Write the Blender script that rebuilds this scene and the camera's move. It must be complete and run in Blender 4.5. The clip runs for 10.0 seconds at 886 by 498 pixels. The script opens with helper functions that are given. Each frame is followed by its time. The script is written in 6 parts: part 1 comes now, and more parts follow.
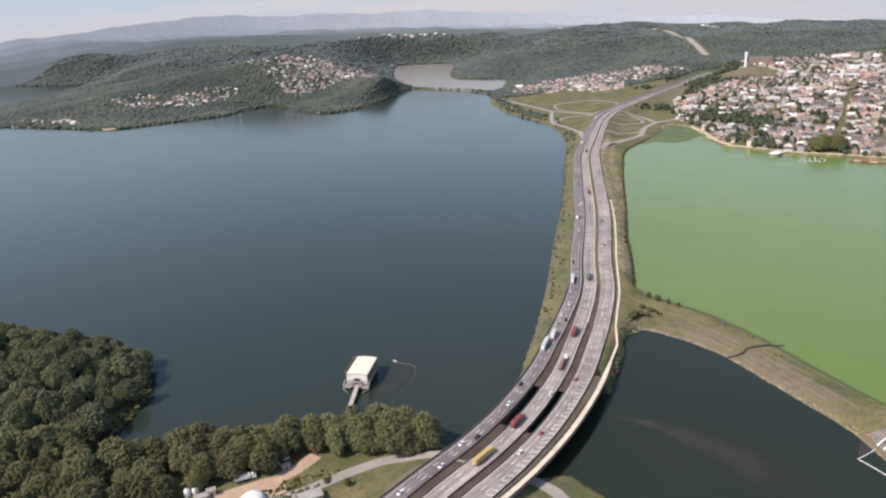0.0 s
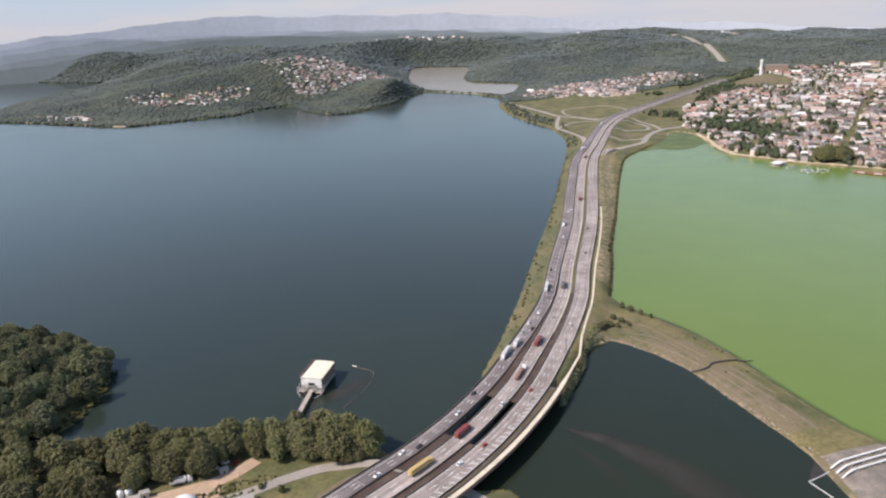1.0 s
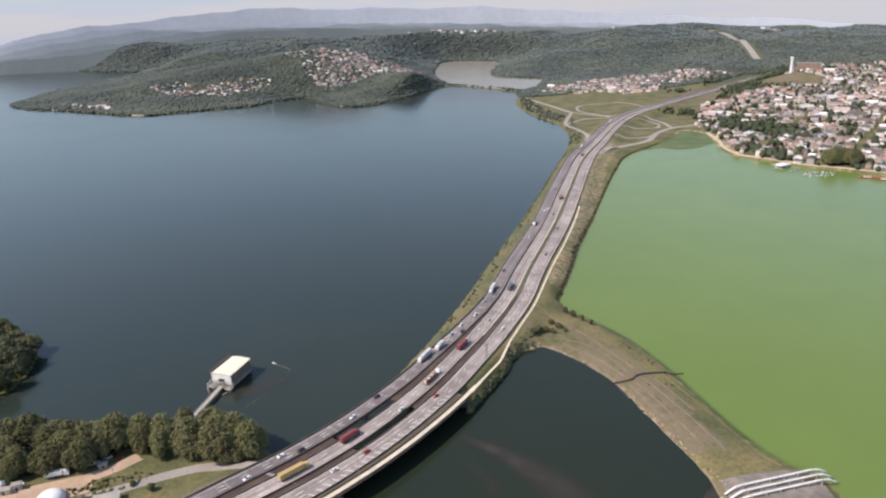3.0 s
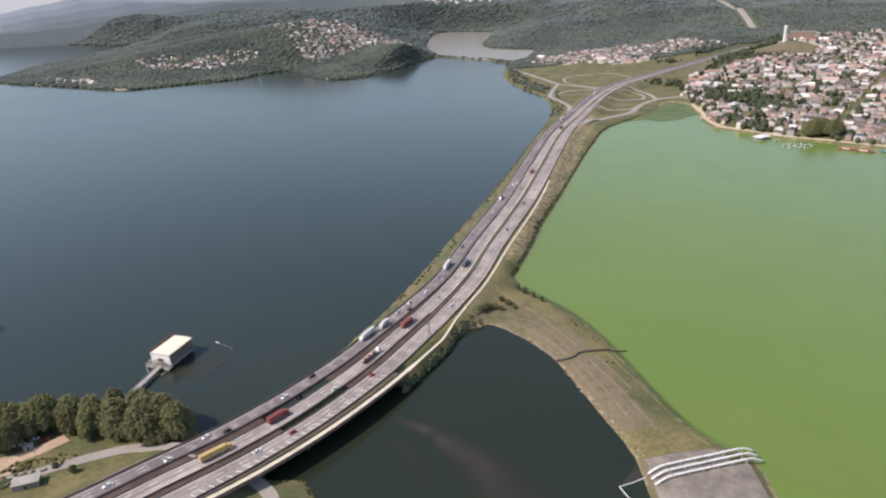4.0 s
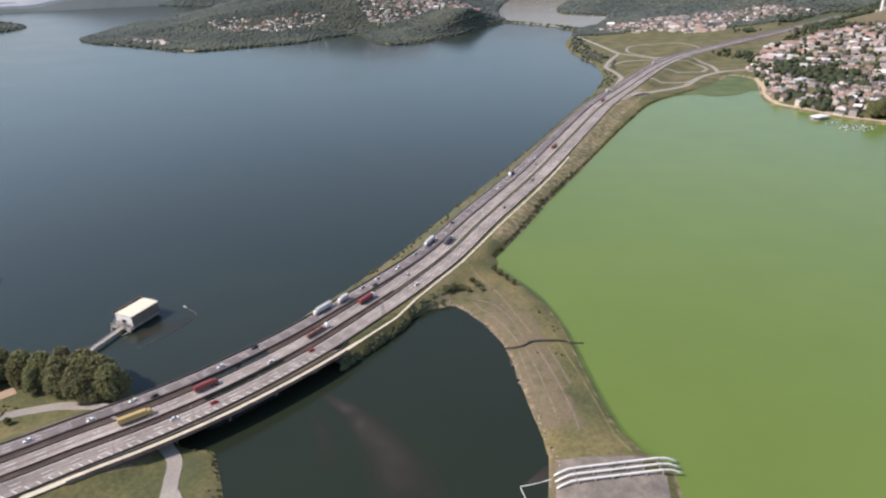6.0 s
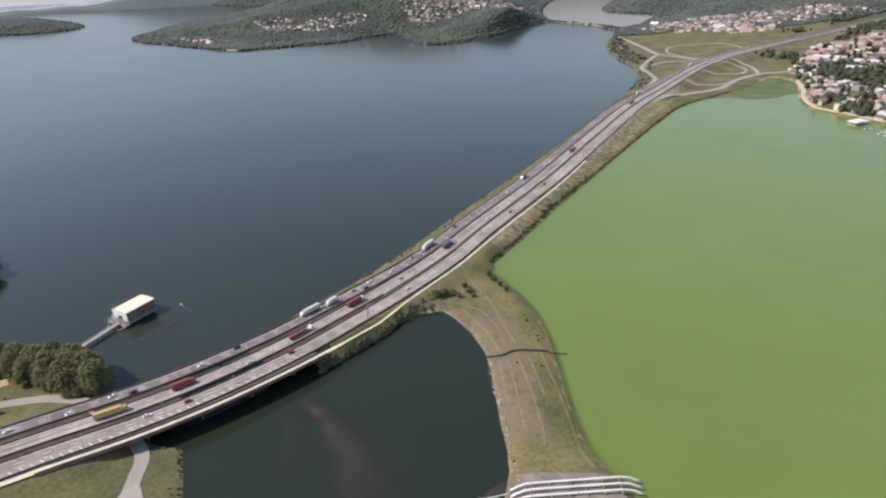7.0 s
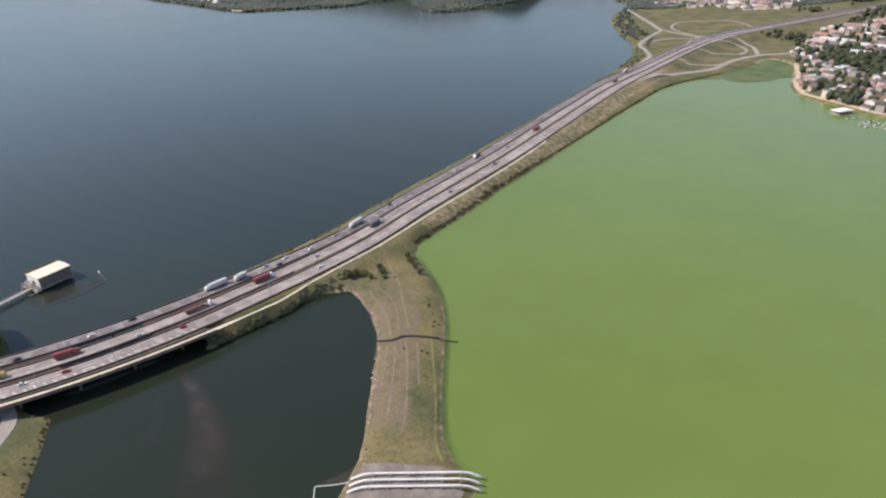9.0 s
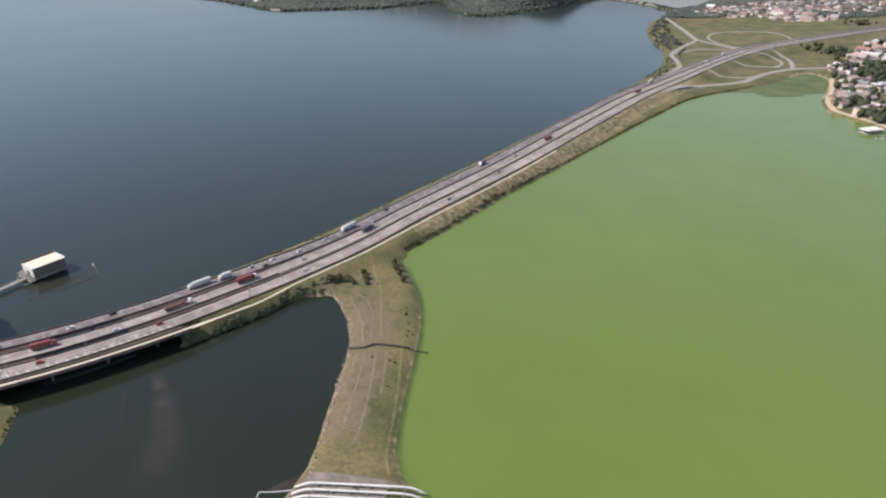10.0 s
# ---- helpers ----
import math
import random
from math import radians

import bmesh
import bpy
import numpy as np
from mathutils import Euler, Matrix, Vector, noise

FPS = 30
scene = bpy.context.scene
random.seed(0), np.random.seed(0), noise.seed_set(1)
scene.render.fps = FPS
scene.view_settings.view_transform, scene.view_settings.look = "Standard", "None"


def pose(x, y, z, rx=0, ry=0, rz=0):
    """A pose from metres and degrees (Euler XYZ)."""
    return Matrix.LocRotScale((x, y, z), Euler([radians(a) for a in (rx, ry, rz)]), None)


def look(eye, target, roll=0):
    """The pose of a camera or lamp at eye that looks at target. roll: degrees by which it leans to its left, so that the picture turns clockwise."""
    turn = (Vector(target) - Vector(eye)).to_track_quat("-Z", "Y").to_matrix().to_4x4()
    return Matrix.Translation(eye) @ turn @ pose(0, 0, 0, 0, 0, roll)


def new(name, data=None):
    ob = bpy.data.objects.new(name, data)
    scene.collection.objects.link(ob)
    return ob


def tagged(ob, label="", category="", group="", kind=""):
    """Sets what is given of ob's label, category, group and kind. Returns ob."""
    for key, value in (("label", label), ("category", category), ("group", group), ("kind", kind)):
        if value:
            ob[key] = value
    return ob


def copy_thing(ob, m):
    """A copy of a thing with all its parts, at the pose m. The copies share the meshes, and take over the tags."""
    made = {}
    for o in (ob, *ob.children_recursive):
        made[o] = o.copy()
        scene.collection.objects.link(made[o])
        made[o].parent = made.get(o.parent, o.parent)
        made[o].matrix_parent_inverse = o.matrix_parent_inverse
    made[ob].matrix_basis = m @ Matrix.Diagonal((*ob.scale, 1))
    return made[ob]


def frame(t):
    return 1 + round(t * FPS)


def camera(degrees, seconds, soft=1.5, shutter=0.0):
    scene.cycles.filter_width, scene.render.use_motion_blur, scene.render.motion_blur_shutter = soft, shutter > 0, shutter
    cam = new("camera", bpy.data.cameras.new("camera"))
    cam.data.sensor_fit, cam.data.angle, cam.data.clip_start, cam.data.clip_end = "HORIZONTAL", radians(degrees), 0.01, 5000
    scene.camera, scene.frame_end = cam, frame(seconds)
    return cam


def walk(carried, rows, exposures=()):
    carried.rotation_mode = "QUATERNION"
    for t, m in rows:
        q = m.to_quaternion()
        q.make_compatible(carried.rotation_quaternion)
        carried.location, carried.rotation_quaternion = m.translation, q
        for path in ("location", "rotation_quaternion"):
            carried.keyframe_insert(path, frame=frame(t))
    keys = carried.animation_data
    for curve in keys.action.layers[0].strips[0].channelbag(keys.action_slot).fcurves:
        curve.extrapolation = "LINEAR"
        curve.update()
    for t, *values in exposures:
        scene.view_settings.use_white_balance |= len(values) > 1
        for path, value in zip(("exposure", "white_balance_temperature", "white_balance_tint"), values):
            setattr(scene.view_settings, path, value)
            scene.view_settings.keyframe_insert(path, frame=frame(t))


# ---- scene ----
cam = camera(66.56, 10.0, soft=2.25)
PATH = [
    (0, (5.32, 1.10, 220.38), (4.77, 95.89, 188.54), -2.86),
    (0.5, (24.66, 4.13, 219.44), (22.69, 98.87, 187.49), -3.17),
    (1, (43.92, 7.63, 218.45), (40.55, 102.53, 187.12), -2.12),
    (1.5, (63.10, 11.54, 217.45), (56.85, 106.45, 186.57), -1.89),
    (2, (82.21, 15.83, 216.50), (74.48, 110.45, 185.09), -1.58),
    (3.5, (139.05, 30.58, 214.32), (129.61, 124.55, 181.44), -1.81),
    (4, (157.81, 36.04, 213.91), (148.41, 128.98, 178.21), -2.01),
    (4.5, (176.47, 41.75, 213.70), (166.00, 133.80, 176.07), -1.56),
    (5, (195.01, 47.69, 213.70), (181.69, 139.27, 175.81), -1.25),
    (5.5, (213.41, 53.87, 213.91), (196.84, 144.55, 175.14), -1.43),
    (6, (231.66, 60.29, 214.33), (210.82, 149.61, 174.50), -1.97),
    (7.5, (285.21, 81.11, 216.79), (256.28, 168.19, 177.04), -2.26),
    (8, (302.57, 88.65, 217.93), (273.94, 175.34, 177.12), -1.78),
    (8.5, (319.64, 96.55, 219.20), (290.25, 181.69, 175.76), -1.53),
    (9, (336.38, 104.83, 220.55), (305.95, 189.32, 176.55), -0.82),
    (9.5, (352.75, 113.55, 221.93), (320.36, 197.40, 178.11), -0.37),
    (10, (368.70, 122.76, 223.31), (332.91, 205.27, 179.59), 0.10),
]
walk(cam, [(t, look(eye, target, roll)) for t, eye, target, roll in PATH], [(0.0, 0.28, 7000, 17.0), (5.0, 0.23, 6980, 17.0), (10.0, 0.18, 6960, 17.0)])

# ---- world and sun ----
SUN_EL, SUN_AZ = radians(46), math.atan2(-0.88, -0.48)     # azimuth: compass angle of (x, y) towards the sun
world = bpy.data.worlds.new("sky")
scene.world = world
world.use_nodes = True
wn = world.node_tree.nodes
sky = wn.new("ShaderNodeTexSky")
sky.sky_type, sky.sun_disc = "NISHITA", False
sky.sun_elevation, sky.sun_rotation = SUN_EL, SUN_AZ
sky.air_density, sky.dust_density, sky.ozone_density, sky.altitude = 1.2, 1.2, 1.5, 750
wn["Background"].inputs["Strength"].default_value = 0.145
wl = world.node_tree.links
# hazy air low over the horizon, with a bank of broken cloud in it
way = wn.new("ShaderNodeTexCoord")
axis = wn.new("ShaderNodeSeparateXYZ")
wl.new(way.outputs["Generated"], axis.inputs[0])
low = wn.new("ShaderNodeMapRange")
low.interpolation_type = "SMOOTHSTEP"
low.inputs[1].default_value, low.inputs[2].default_value, low.inputs[3].default_value, low.inputs[4].default_value = 0.0, 0.26, 0.94, 0.0
wl.new(axis.outputs["Z"], low.inputs[0])
stretch = wn.new("ShaderNodeMapping")
stretch.inputs["Scale"].default_value = (2.2, 2.2, 16.0)
wl.new(way.outputs["Generated"], stretch.inputs[0])
cloud = wn.new("ShaderNodeTexNoise")
cloud.inputs["Scale"].default_value, cloud.inputs["Detail"].default_value = 2.2, 6
wl.new(stretch.outputs[0], cloud.inputs["Vector"])
puff = wn.new("ShaderNodeMapRange")
puff.inputs[1].default_value, puff.inputs[2].default_value = 0.42, 0.66
wl.new(cloud.outputs[0], puff.inputs[0])
air = wn.new("ShaderNodeMix")
air.data_type = "RGBA"
air.inputs[6].default_value, air.inputs[7].default_value = (1.7, 3.05, 4.7, 1), (3.3, 3.55, 4.1, 1)
murk = wn.new("ShaderNodeMapRange")
murk.interpolation_type = "SMOOTHSTEP"
murk.inputs[1].default_value, murk.inputs[2].default_value, murk.inputs[3].default_value, murk.inputs[4].default_value = 0.0, 0.10, 0.85, 0.0
wl.new(axis.outputs["Z"], murk.inputs[0])
veil = wn.new("ShaderNodeMath")
veil.operation, veil.use_clamp = "MULTIPLY_ADD", True
veil.inputs[1].default_value = 0.45
wl.new(puff.outputs[0], veil.inputs[0])
wl.new(murk.outputs[0], veil.inputs[2])
wl.new(veil.outputs[0], air.inputs[0])
full = wn.new("ShaderNodeMix")
full.data_type = "RGBA"
wl.new(low.outputs[0], full.inputs[0])
wl.new(sky.outputs[0], full.inputs[6])
wl.new(air.outputs[2], full.inputs[7])
wl.new(full.outputs[2], wn["Background"].inputs["Color"])
sun = new("sun", bpy.data.lights.new("sun", "SUN"))
sun.data.energy, sun.data.angle, sun.data.color = 3.9, radians(0.6), (1.0, 0.95, 0.87)
SUN_DIR = Vector((math.sin(SUN_AZ) * math.cos(SUN_EL), math.cos(SUN_AZ) * math.cos(SUN_EL), math.sin(SUN_EL)))
sun.matrix_world = look(SUN_DIR * 500, (0, 0, 0))


# ---- materials ----
def material(name, colour, rough=0.8, vary=0.25, scale=0.3, fine=4.0, bump=0.0, bump_scale=2.0, second=None, island=0.0, per_object=0.0, metal=0.0, spec=0.5, sheen=0.0, mix=0.5):
    """A rough surface whose colour drifts at two scales; second: a colour that shows through in patches."""
    m = bpy.data.materials.new(name)
    m.use_nodes = True
    n, l = m.node_tree.nodes, m.node_tree.links
    b = n["Principled BSDF"]
    b.inputs["Roughness"].default_value, b.inputs["Metallic"].default_value = rough, metal
    b.inputs["Specular IOR Level"].default_value = spec
    # bluish sheen, which stands in for haze on the woods
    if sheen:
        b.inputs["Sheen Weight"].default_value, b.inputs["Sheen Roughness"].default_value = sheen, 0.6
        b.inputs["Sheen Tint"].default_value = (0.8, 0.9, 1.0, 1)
    geo = n.new("ShaderNodeNewGeometry")

    def noise_of(s, detail):
        t = n.new("ShaderNodeTexNoise")
        t.inputs["Scale"].default_value, t.inputs["Detail"].default_value = s, detail
        l.new(geo.outputs["Position"], t.inputs["Vector"])
        return t

    def blend(kind, fac, a, c):
        x = n.new("ShaderNodeMix")
        x.data_type, x.blend_type = "RGBA", kind
        for sock, v in ((x.inputs[0], fac), (x.inputs[6], a), (x.inputs[7], c)):
            if hasattr(v, "is_linked"):
                l.new(v, sock)
            else:
                sock.default_value = v
        return x.outputs[2]

    def ramp(v, lo, hi):
        r = n.new("ShaderNodeMapRange")
        r.inputs[3].default_value, r.inputs[4].default_value = lo, hi
        r.inputs[1].default_value, r.inputs[2].default_value = 0.3, 0.7
        l.new(v, r.inputs[0])
        return r.outputs[0]

    col = (*colour, 1)
    large, small = noise_of(scale, 4), noise_of(fine, 3)
    if second:
        r = n.new("ShaderNodeMapRange")
        r.inputs[1].default_value, r.inputs[2].default_value = mix - 0.08, mix + 0.12
        l.new(large.outputs[0], r.inputs[0])
        col = blend("MIX", r.outputs[0], col, (*second, 1))
    v1, v2 = ramp(large.outputs[0], 1 - vary, 1 + vary), ramp(small.outputs[0], 1 - vary, 1 + vary)
    for v in (v1, v2):
        c = n.new("ShaderNodeCombineColor")
        for i in range(3):
            l.new(v, c.inputs[i])
        col = blend("MULTIPLY", 1.0, col, c.outputs[0])
    for amount, source in ((island, geo.outputs["Random Per Island"]), (per_object, None)):
        if amount:
            if source is None:
                source = n.new("ShaderNodeObjectInfo").outputs["Random"]
            h = n.new("ShaderNodeHueSaturation")
            r = n.new("ShaderNodeMapRange")
            r.inputs[3].default_value, r.inputs[4].default_value = 1 - amount, 1 + amount
            l.new(source, r.inputs[0])
            l.new(r.outputs[0], h.inputs["Value"])
            r2 = n.new("ShaderNodeMapRange")
            r2.inputs[3].default_value, r2.inputs[4].default_value = 0.5 - amount * 0.06, 0.5 + amount * 0.06
            l.new(source, r2.inputs[0])
            l.new(r2.outputs[0], h.inputs["Hue"])
            l.new(col, h.inputs["Color"])
            col = h.outputs[0]
    l.new(col, b.inputs["Base Color"]) if hasattr(col, "is_linked") else None
    if bump:
        t = noise_of(bump_scale, 5)
        bp = n.new("ShaderNodeBump")
        bp.inputs["Strength"].default_value, bp.inputs["Distance"].default_value = 1.0, bump
        l.new(t.outputs[0], bp.inputs["Height"])
        l.new(bp.outputs[0], b.inputs["Normal"])
    return m


def water_material(name, colour, second, rough, ripple, scale):
    """Still lake water: a body colour that drifts in broad patches under a mirror-like, faintly rippled skin."""
    m = material(name, colour, rough, 0.03, 0.004, 0.02, 0, 1, second, spec=0.5)
    n, l = m.node_tree.nodes, m.node_tree.links
    b = n["Principled BSDF"]
    b.inputs["IOR"].default_value = 1.33
    geo = n.new("ShaderNodeNewGeometry")
    fine, wide = n.new("ShaderNodeTexNoise"), n.new("ShaderNodeTexNoise")
    fine.inputs["Scale"].default_value, fine.inputs["Detail"].default_value = scale, 3
    wide.inputs["Scale"].default_value, wide.inputs["Detail"].default_value = 0.006, 2
    l.new(geo.outputs["Position"], fine.inputs["Vector"])
    l.new(geo.outputs["Position"], wide.inputs["Vector"])
    bp = n.new("ShaderNodeBump")
    bp.inputs["Distance"].default_value = ripple
    l.new(fine.outputs[0], bp.inputs["Height"])
    l.new(bp.outputs[0], b.inputs["Normal"])
    r = n.new("ShaderNodeMapRange")
    r.inputs[1].default_value, r.inputs[2].default_value = 0.35, 0.65
    r.inputs[3].default_value, r.inputs[4].default_value = rough * 0.94, rough * 1.06
    l.new(wide.outputs[0], r.inputs[0])
    l.new(r.outputs[0], b.inputs["Roughness"])
    return m


WATER = water_material("dark lake water", (0.025, 0.036, 0.029), (0.027, 0.037, 0.029), 0.15, 0.03, 0.5)
BASIN = water_material("dark olive basin water", (0.020, 0.028, 0.018), (0.022, 0.029, 0.018), 0.15, 0.03, 0.5)
ALGAE = water_material("green algal water", (0.139, 0.204, 0.046), (0.142, 0.207, 0.048), 0.22, 0.04, 0.5)
MUD_WATER = water_material("muddy lagoon water", (0.26, 0.235, 0.19), (0.29, 0.26, 0.21), 0.2, 0.03, 0.4)
ASPHALT = material("worn grey asphalt", (0.170, 0.144, 0.142), 0.85, 0.12, 0.05, 0.6, second=(0.195, 0.166, 0.16))
PALE_ROAD = material("pale worn road surface", (0.275, 0.234, 0.214), 0.85, 0.14, 0.06, 0.7, second=(0.315, 0.270, 0.248))
def wheel_wear(m, amount):
    """Long streaks along the lanes, where wheels have worn and oil has darkened the road."""
    n, l = m.node_tree.nodes, m.node_tree.links
    b = n["Principled BSDF"]
    col = b.inputs["Base Color"].links[0].from_socket
    at = n.new("ShaderNodeAttribute")
    at.attribute_name = "track"
    for across, along in ((0.9, 0.004), (0.3, 0.011)):
        put = n.new("ShaderNodeMapping")
        put.inputs["Scale"].default_value = (across, along, 1)
        l.new(at.outputs["Vector"], put.inputs[0])
        t = n.new("ShaderNodeTexNoise")
        t.inputs["Scale"].default_value, t.inputs["Detail"].default_value = 1.0, 4
        l.new(put.outputs[0], t.inputs["Vector"])
        r = n.new("ShaderNodeMapRange")
        r.inputs[1].default_value, r.inputs[2].default_value, r.inputs[3].default_value, r.inputs[4].default_value = 0.32, 0.68, 1 - amount, 1 + amount
        l.new(t.outputs[0], r.inputs[0])
        x = n.new("ShaderNodeMix")
        x.data_type, x.blend_type = "RGBA", "MULTIPLY"
        x.inputs[0].default_value = 1.0
        l.new(col, x.inputs[6])
        l.new(r.outputs[0], x.inputs[7])
        col = x.outputs[2]
    l.new(col, b.inputs["Base Color"])


wheel_wear(ASPHALT, 0.22)
wheel_wear(PALE_ROAD, 0.22)
LANE_PAINT = material("white road paint", (0.70, 0.69, 0.66), 0.6, 0.1)
CONCRETE = material("weathered concrete", (0.34, 0.32, 0.29), 0.85, 0.15, 0.2, 2.0)
DARK_CONCRETE = material("dark mottled concrete", (0.105, 0.092, 0.08), 0.9, 0.25, 0.15, 1.5, second=(0.15, 0.13, 0.11))
CREAM = material("cream concrete", (0.66, 0.59, 0.46), 0.8, 0.12, 0.2, 2.0)
PARAPET = material("red-brown weathered concrete", (0.17, 0.118, 0.10), 0.9, 0.2, 0.2, 1.5, second=(0.21, 0.15, 0.13))
RAIL = material("dark guard rail", (0.125, 0.10, 0.09), 0.6, 0.15)
SOIL_SHADE = material("dark median soil and gap shade", (0.078, 0.050, 0.042), 0.95, 0.2, 0.1, 1.0, second=(0.092, 0.066, 0.048))
VERGE = material("rough verge grass", (0.165, 0.142, 0.08), 0.95, 0.25, 0.08, 0.8, second=(0.125, 0.115, 0.055))
MOSS = material("mossy brown gravel", (0.115, 0.090, 0.055), 0.95, 0.25, 0.1, 1.0)
DIRT = material("pale sandy dirt", (0.45, 0.32, 0.225), 0.95, 0.12, 0.1, 1.0)


# ---- the plan of the land ----
def smooth_line(points, step=12.0):
    """A smooth line through control points, in steps of about that many metres."""
    p = np.array(points, float)
    p = np.vstack([2 * p[0] - p[1], p, 2 * p[-1] - p[-2]])
    out = []
    for a, b, c, d in zip(p, p[1:], p[2:], p[3:]):
        k = max(1, int(np.linalg.norm(c - b) / step))
        for i in range(k):
            t = i / k
            out.append(0.5 * (2 * b + (c - a) * t + (2 * a - 5 * b + 4 * c - d) * t * t + (3 * b - a - 3 * c + d) * t ** 3))
    return np.array(out + [p[-2]])


# lakes, each as a closed shore
LAKE = smooth_line([(-3300, 900), (-1500, 640), (-700, 560), (-420, 500), (-300, 470), (-219, 434), (-194, 392), (-193, 354), (-203, 328), (-184, 312),
    (-156, 318), (-111, 326), (-64, 334), (-34, 337), (-10, 326), (12, 306), (34, 290), (50, 286), (62, 288), (74, 272), (92, 246), (130, 190), (190, 130),
    (224, 170), (226, 240), (222, 285), (220, 312), (216, 326), (208, 347), (199, 374), (188, 403), (173, 427), (159, 441), (146, 451), (132, 442), (118, 414), (108, 388),
    (98, 374), (74, 372), (49, 384)])
LAKE = np.vstack([LAKE, smooth_line([(49, 384), (56, 412), (69.5, 457), (89.5, 537), (112, 640), (150, 806), (190, 1008), (228, 1210), (242, 1340), (236, 1440), (224, 1515),
    (190, 1620), (162, 1740), (148, 1900), (162, 2110), (140, 2190), (88, 2275), (12, 2362), (-70, 2440), (-102, 2405), (-135, 2235), (-180, 2055),
    (-238, 1900), (-295, 1862), (-350, 1890), (-424, 1990), (-490, 2120), (-560, 2040), (-600, 1910), (-679, 1852), (-740, 1800), (-815, 1740)])])
LAKE = np.vstack([LAKE, smooth_line([(-815, 1740), (-880, 1752), (-958, 1790), (-1150, 1880), (-1265, 1925), (-1375, 1995), (-1450, 2080), (-1480, 2180), (-1560, 2400), (-1640, 2700),
    (-1700, 3050), (-1735, 3380), (-1800, 3600), (-1960, 3640), (-2300, 3800), (-2560, 4020), (-2900, 4200), (-3700, 3900), (-4260, 2000), (-3300, 900)])])
LAGOON = smooth_line([(-86, 2490), (20, 2395), (105, 2306), (176, 2225), (215, 2300), (245, 2480), (262, 2620), (215, 2680), (120, 2735), (70, 2860), (60, 3080), (85, 3500), (90, 3800),
    (-60, 3900), (-221, 3860), (-210, 3300), (-165, 2850), (-86, 2490)])
GREEN = smooth_line([(163, 530), (178, 590), (196, 677), (222, 775), (256, 916), (303, 1092), (330, 1152), (360, 1196), (405, 1262), (440, 1330), (462, 1380), (486, 1368),
    (497, 1330), (490, 1260), (479, 1180), (482, 1128), (496, 1100), (521, 1073), (551, 1037), (590, 1010), (650, 962), (740, 905), (900, 840), (1300, 760), (2200, 500), (2600, -200),
    (1200, -500), (400, -200), (290, 100), (277, 220), (277, 300), (275, 316), (262, 323), (252, 336), (240, 367), (228, 405), (217, 438), (203, 466), (184, 492), (168, 512)])
ISLAND = smooth_line([(-3000, 2500), (-2500, 2230), (-2200, 2200), (-2020, 2270), (-2000, 2400), (-2080, 2540), (-2400, 2760), (-2900, 2900), (-3000, 2500)])


def signed_distance(x, y, ring):
    """How far (x, y) lie inside a closed line; minus outside it."""
    x, y = np.asarray(x, float), np.asarray(y, float)
    best, inside = np.full(x.shape, 1e18), np.zeros(x.shape, bool)
    for (ax, ay), (bx, by) in zip(ring, np.roll(ring, -1, 0)):
        dx, dy = bx - ax, by - ay
        q = dx * dx + dy * dy
        if q < 1e-9:
            continue
        t = np.clip(((x - ax) * dx + (y - ay) * dy) / q, 0, 1)
        best = np.minimum(best, (x - ax - t * dx) ** 2 + (y - ay - t * dy) ** 2)
        if ay != by:
            inside ^= ((ay > y) != (by > y)) & (x < (by - ay == 0) + ax + (y - ay) * dx / dy)
    return np.where(inside, 1, -1) * np.sqrt(best)


# the highway: the left edge of its middle carriageway
HIGHWAY = smooth_line([(-260, 8, 12), (-150, 125, 11), (-80, 197, 10), (-30, 248.5, 9.4), (-5, 277.6, 9.2), (18.5, 304.5, 9.1), (41.5, 337, 9.0), (64, 378, 8.7), (80.5, 418, 8.2), (98.7, 465, 7.7),
    (116, 517, 7.5), (132, 594, 7.5), (163, 732, 7.5), (190, 879, 7.5), (228, 1072, 7.6), (276, 1234, 8.2), (329, 1409, 10), (376, 1525, 11.5), (429, 1619, 12),
    (490, 1717, 11.5), (562, 1832, 10.8), (642, 1952, 10.5), (722, 2075, 10.5), (812, 2205, 12), (930, 2375, 15)], 4.0)
ALONG = np.concatenate([[0], np.cumsum(np.linalg.norm(np.diff(HIGHWAY[:, :2], axis=0), axis=1))])
HEADING = np.gradient(HIGHWAY[:, :2], axis=0)
HEADING /= np.linalg.norm(HEADING, axis=1)[:, None]
RIGHT = np.stack([HEADING[:, 1], -HEADING[:, 0]], 1)


def along_at(x, y):
    """Distance along the highway of its point nearest to (x, y)."""
    return float(ALONG[np.argmin((HIGHWAY[:, 0] - x) ** 2 + (HIGHWAY[:, 1] - y) ** 2)])


def on_highway(s, off, up=0.0):
    """The point s metres along the highway and off metres to its right."""
    c = [np.interp(s, ALONG, HIGHWAY[:, i]) for i in range(3)]
    r = [np.interp(s, ALONG, RIGHT[:, i]) for i in range(2)]
    return Vector((c[0] + off * r[0], c[1] + off * r[1], c[2] + up))


def heading_at(s):
    h = [np.interp(s, ALONG, HEADING[:, i]) for i in range(2)]
    return math.atan2(h[1], h[0])


BRIDGE_0, BRIDGE_1, UNDER = along_at(-6, 277), along_at(66, 383), along_at(392, 1552)


def swell(x, y, size, seed):
    """Rolling relief of about that wavelength, from -1 to 1."""
    a = seed * 1.7
    return (np.sin(x / size + a) * np.cos(y / size * 1.13 - a * 2) + 0.6 * np.sin(x / size * 1.9 + y / size * 1.3 + a * 3) + 0.4 * np.cos(x / size * 3.1 - y / size * 2.7 + a)) / 2.0


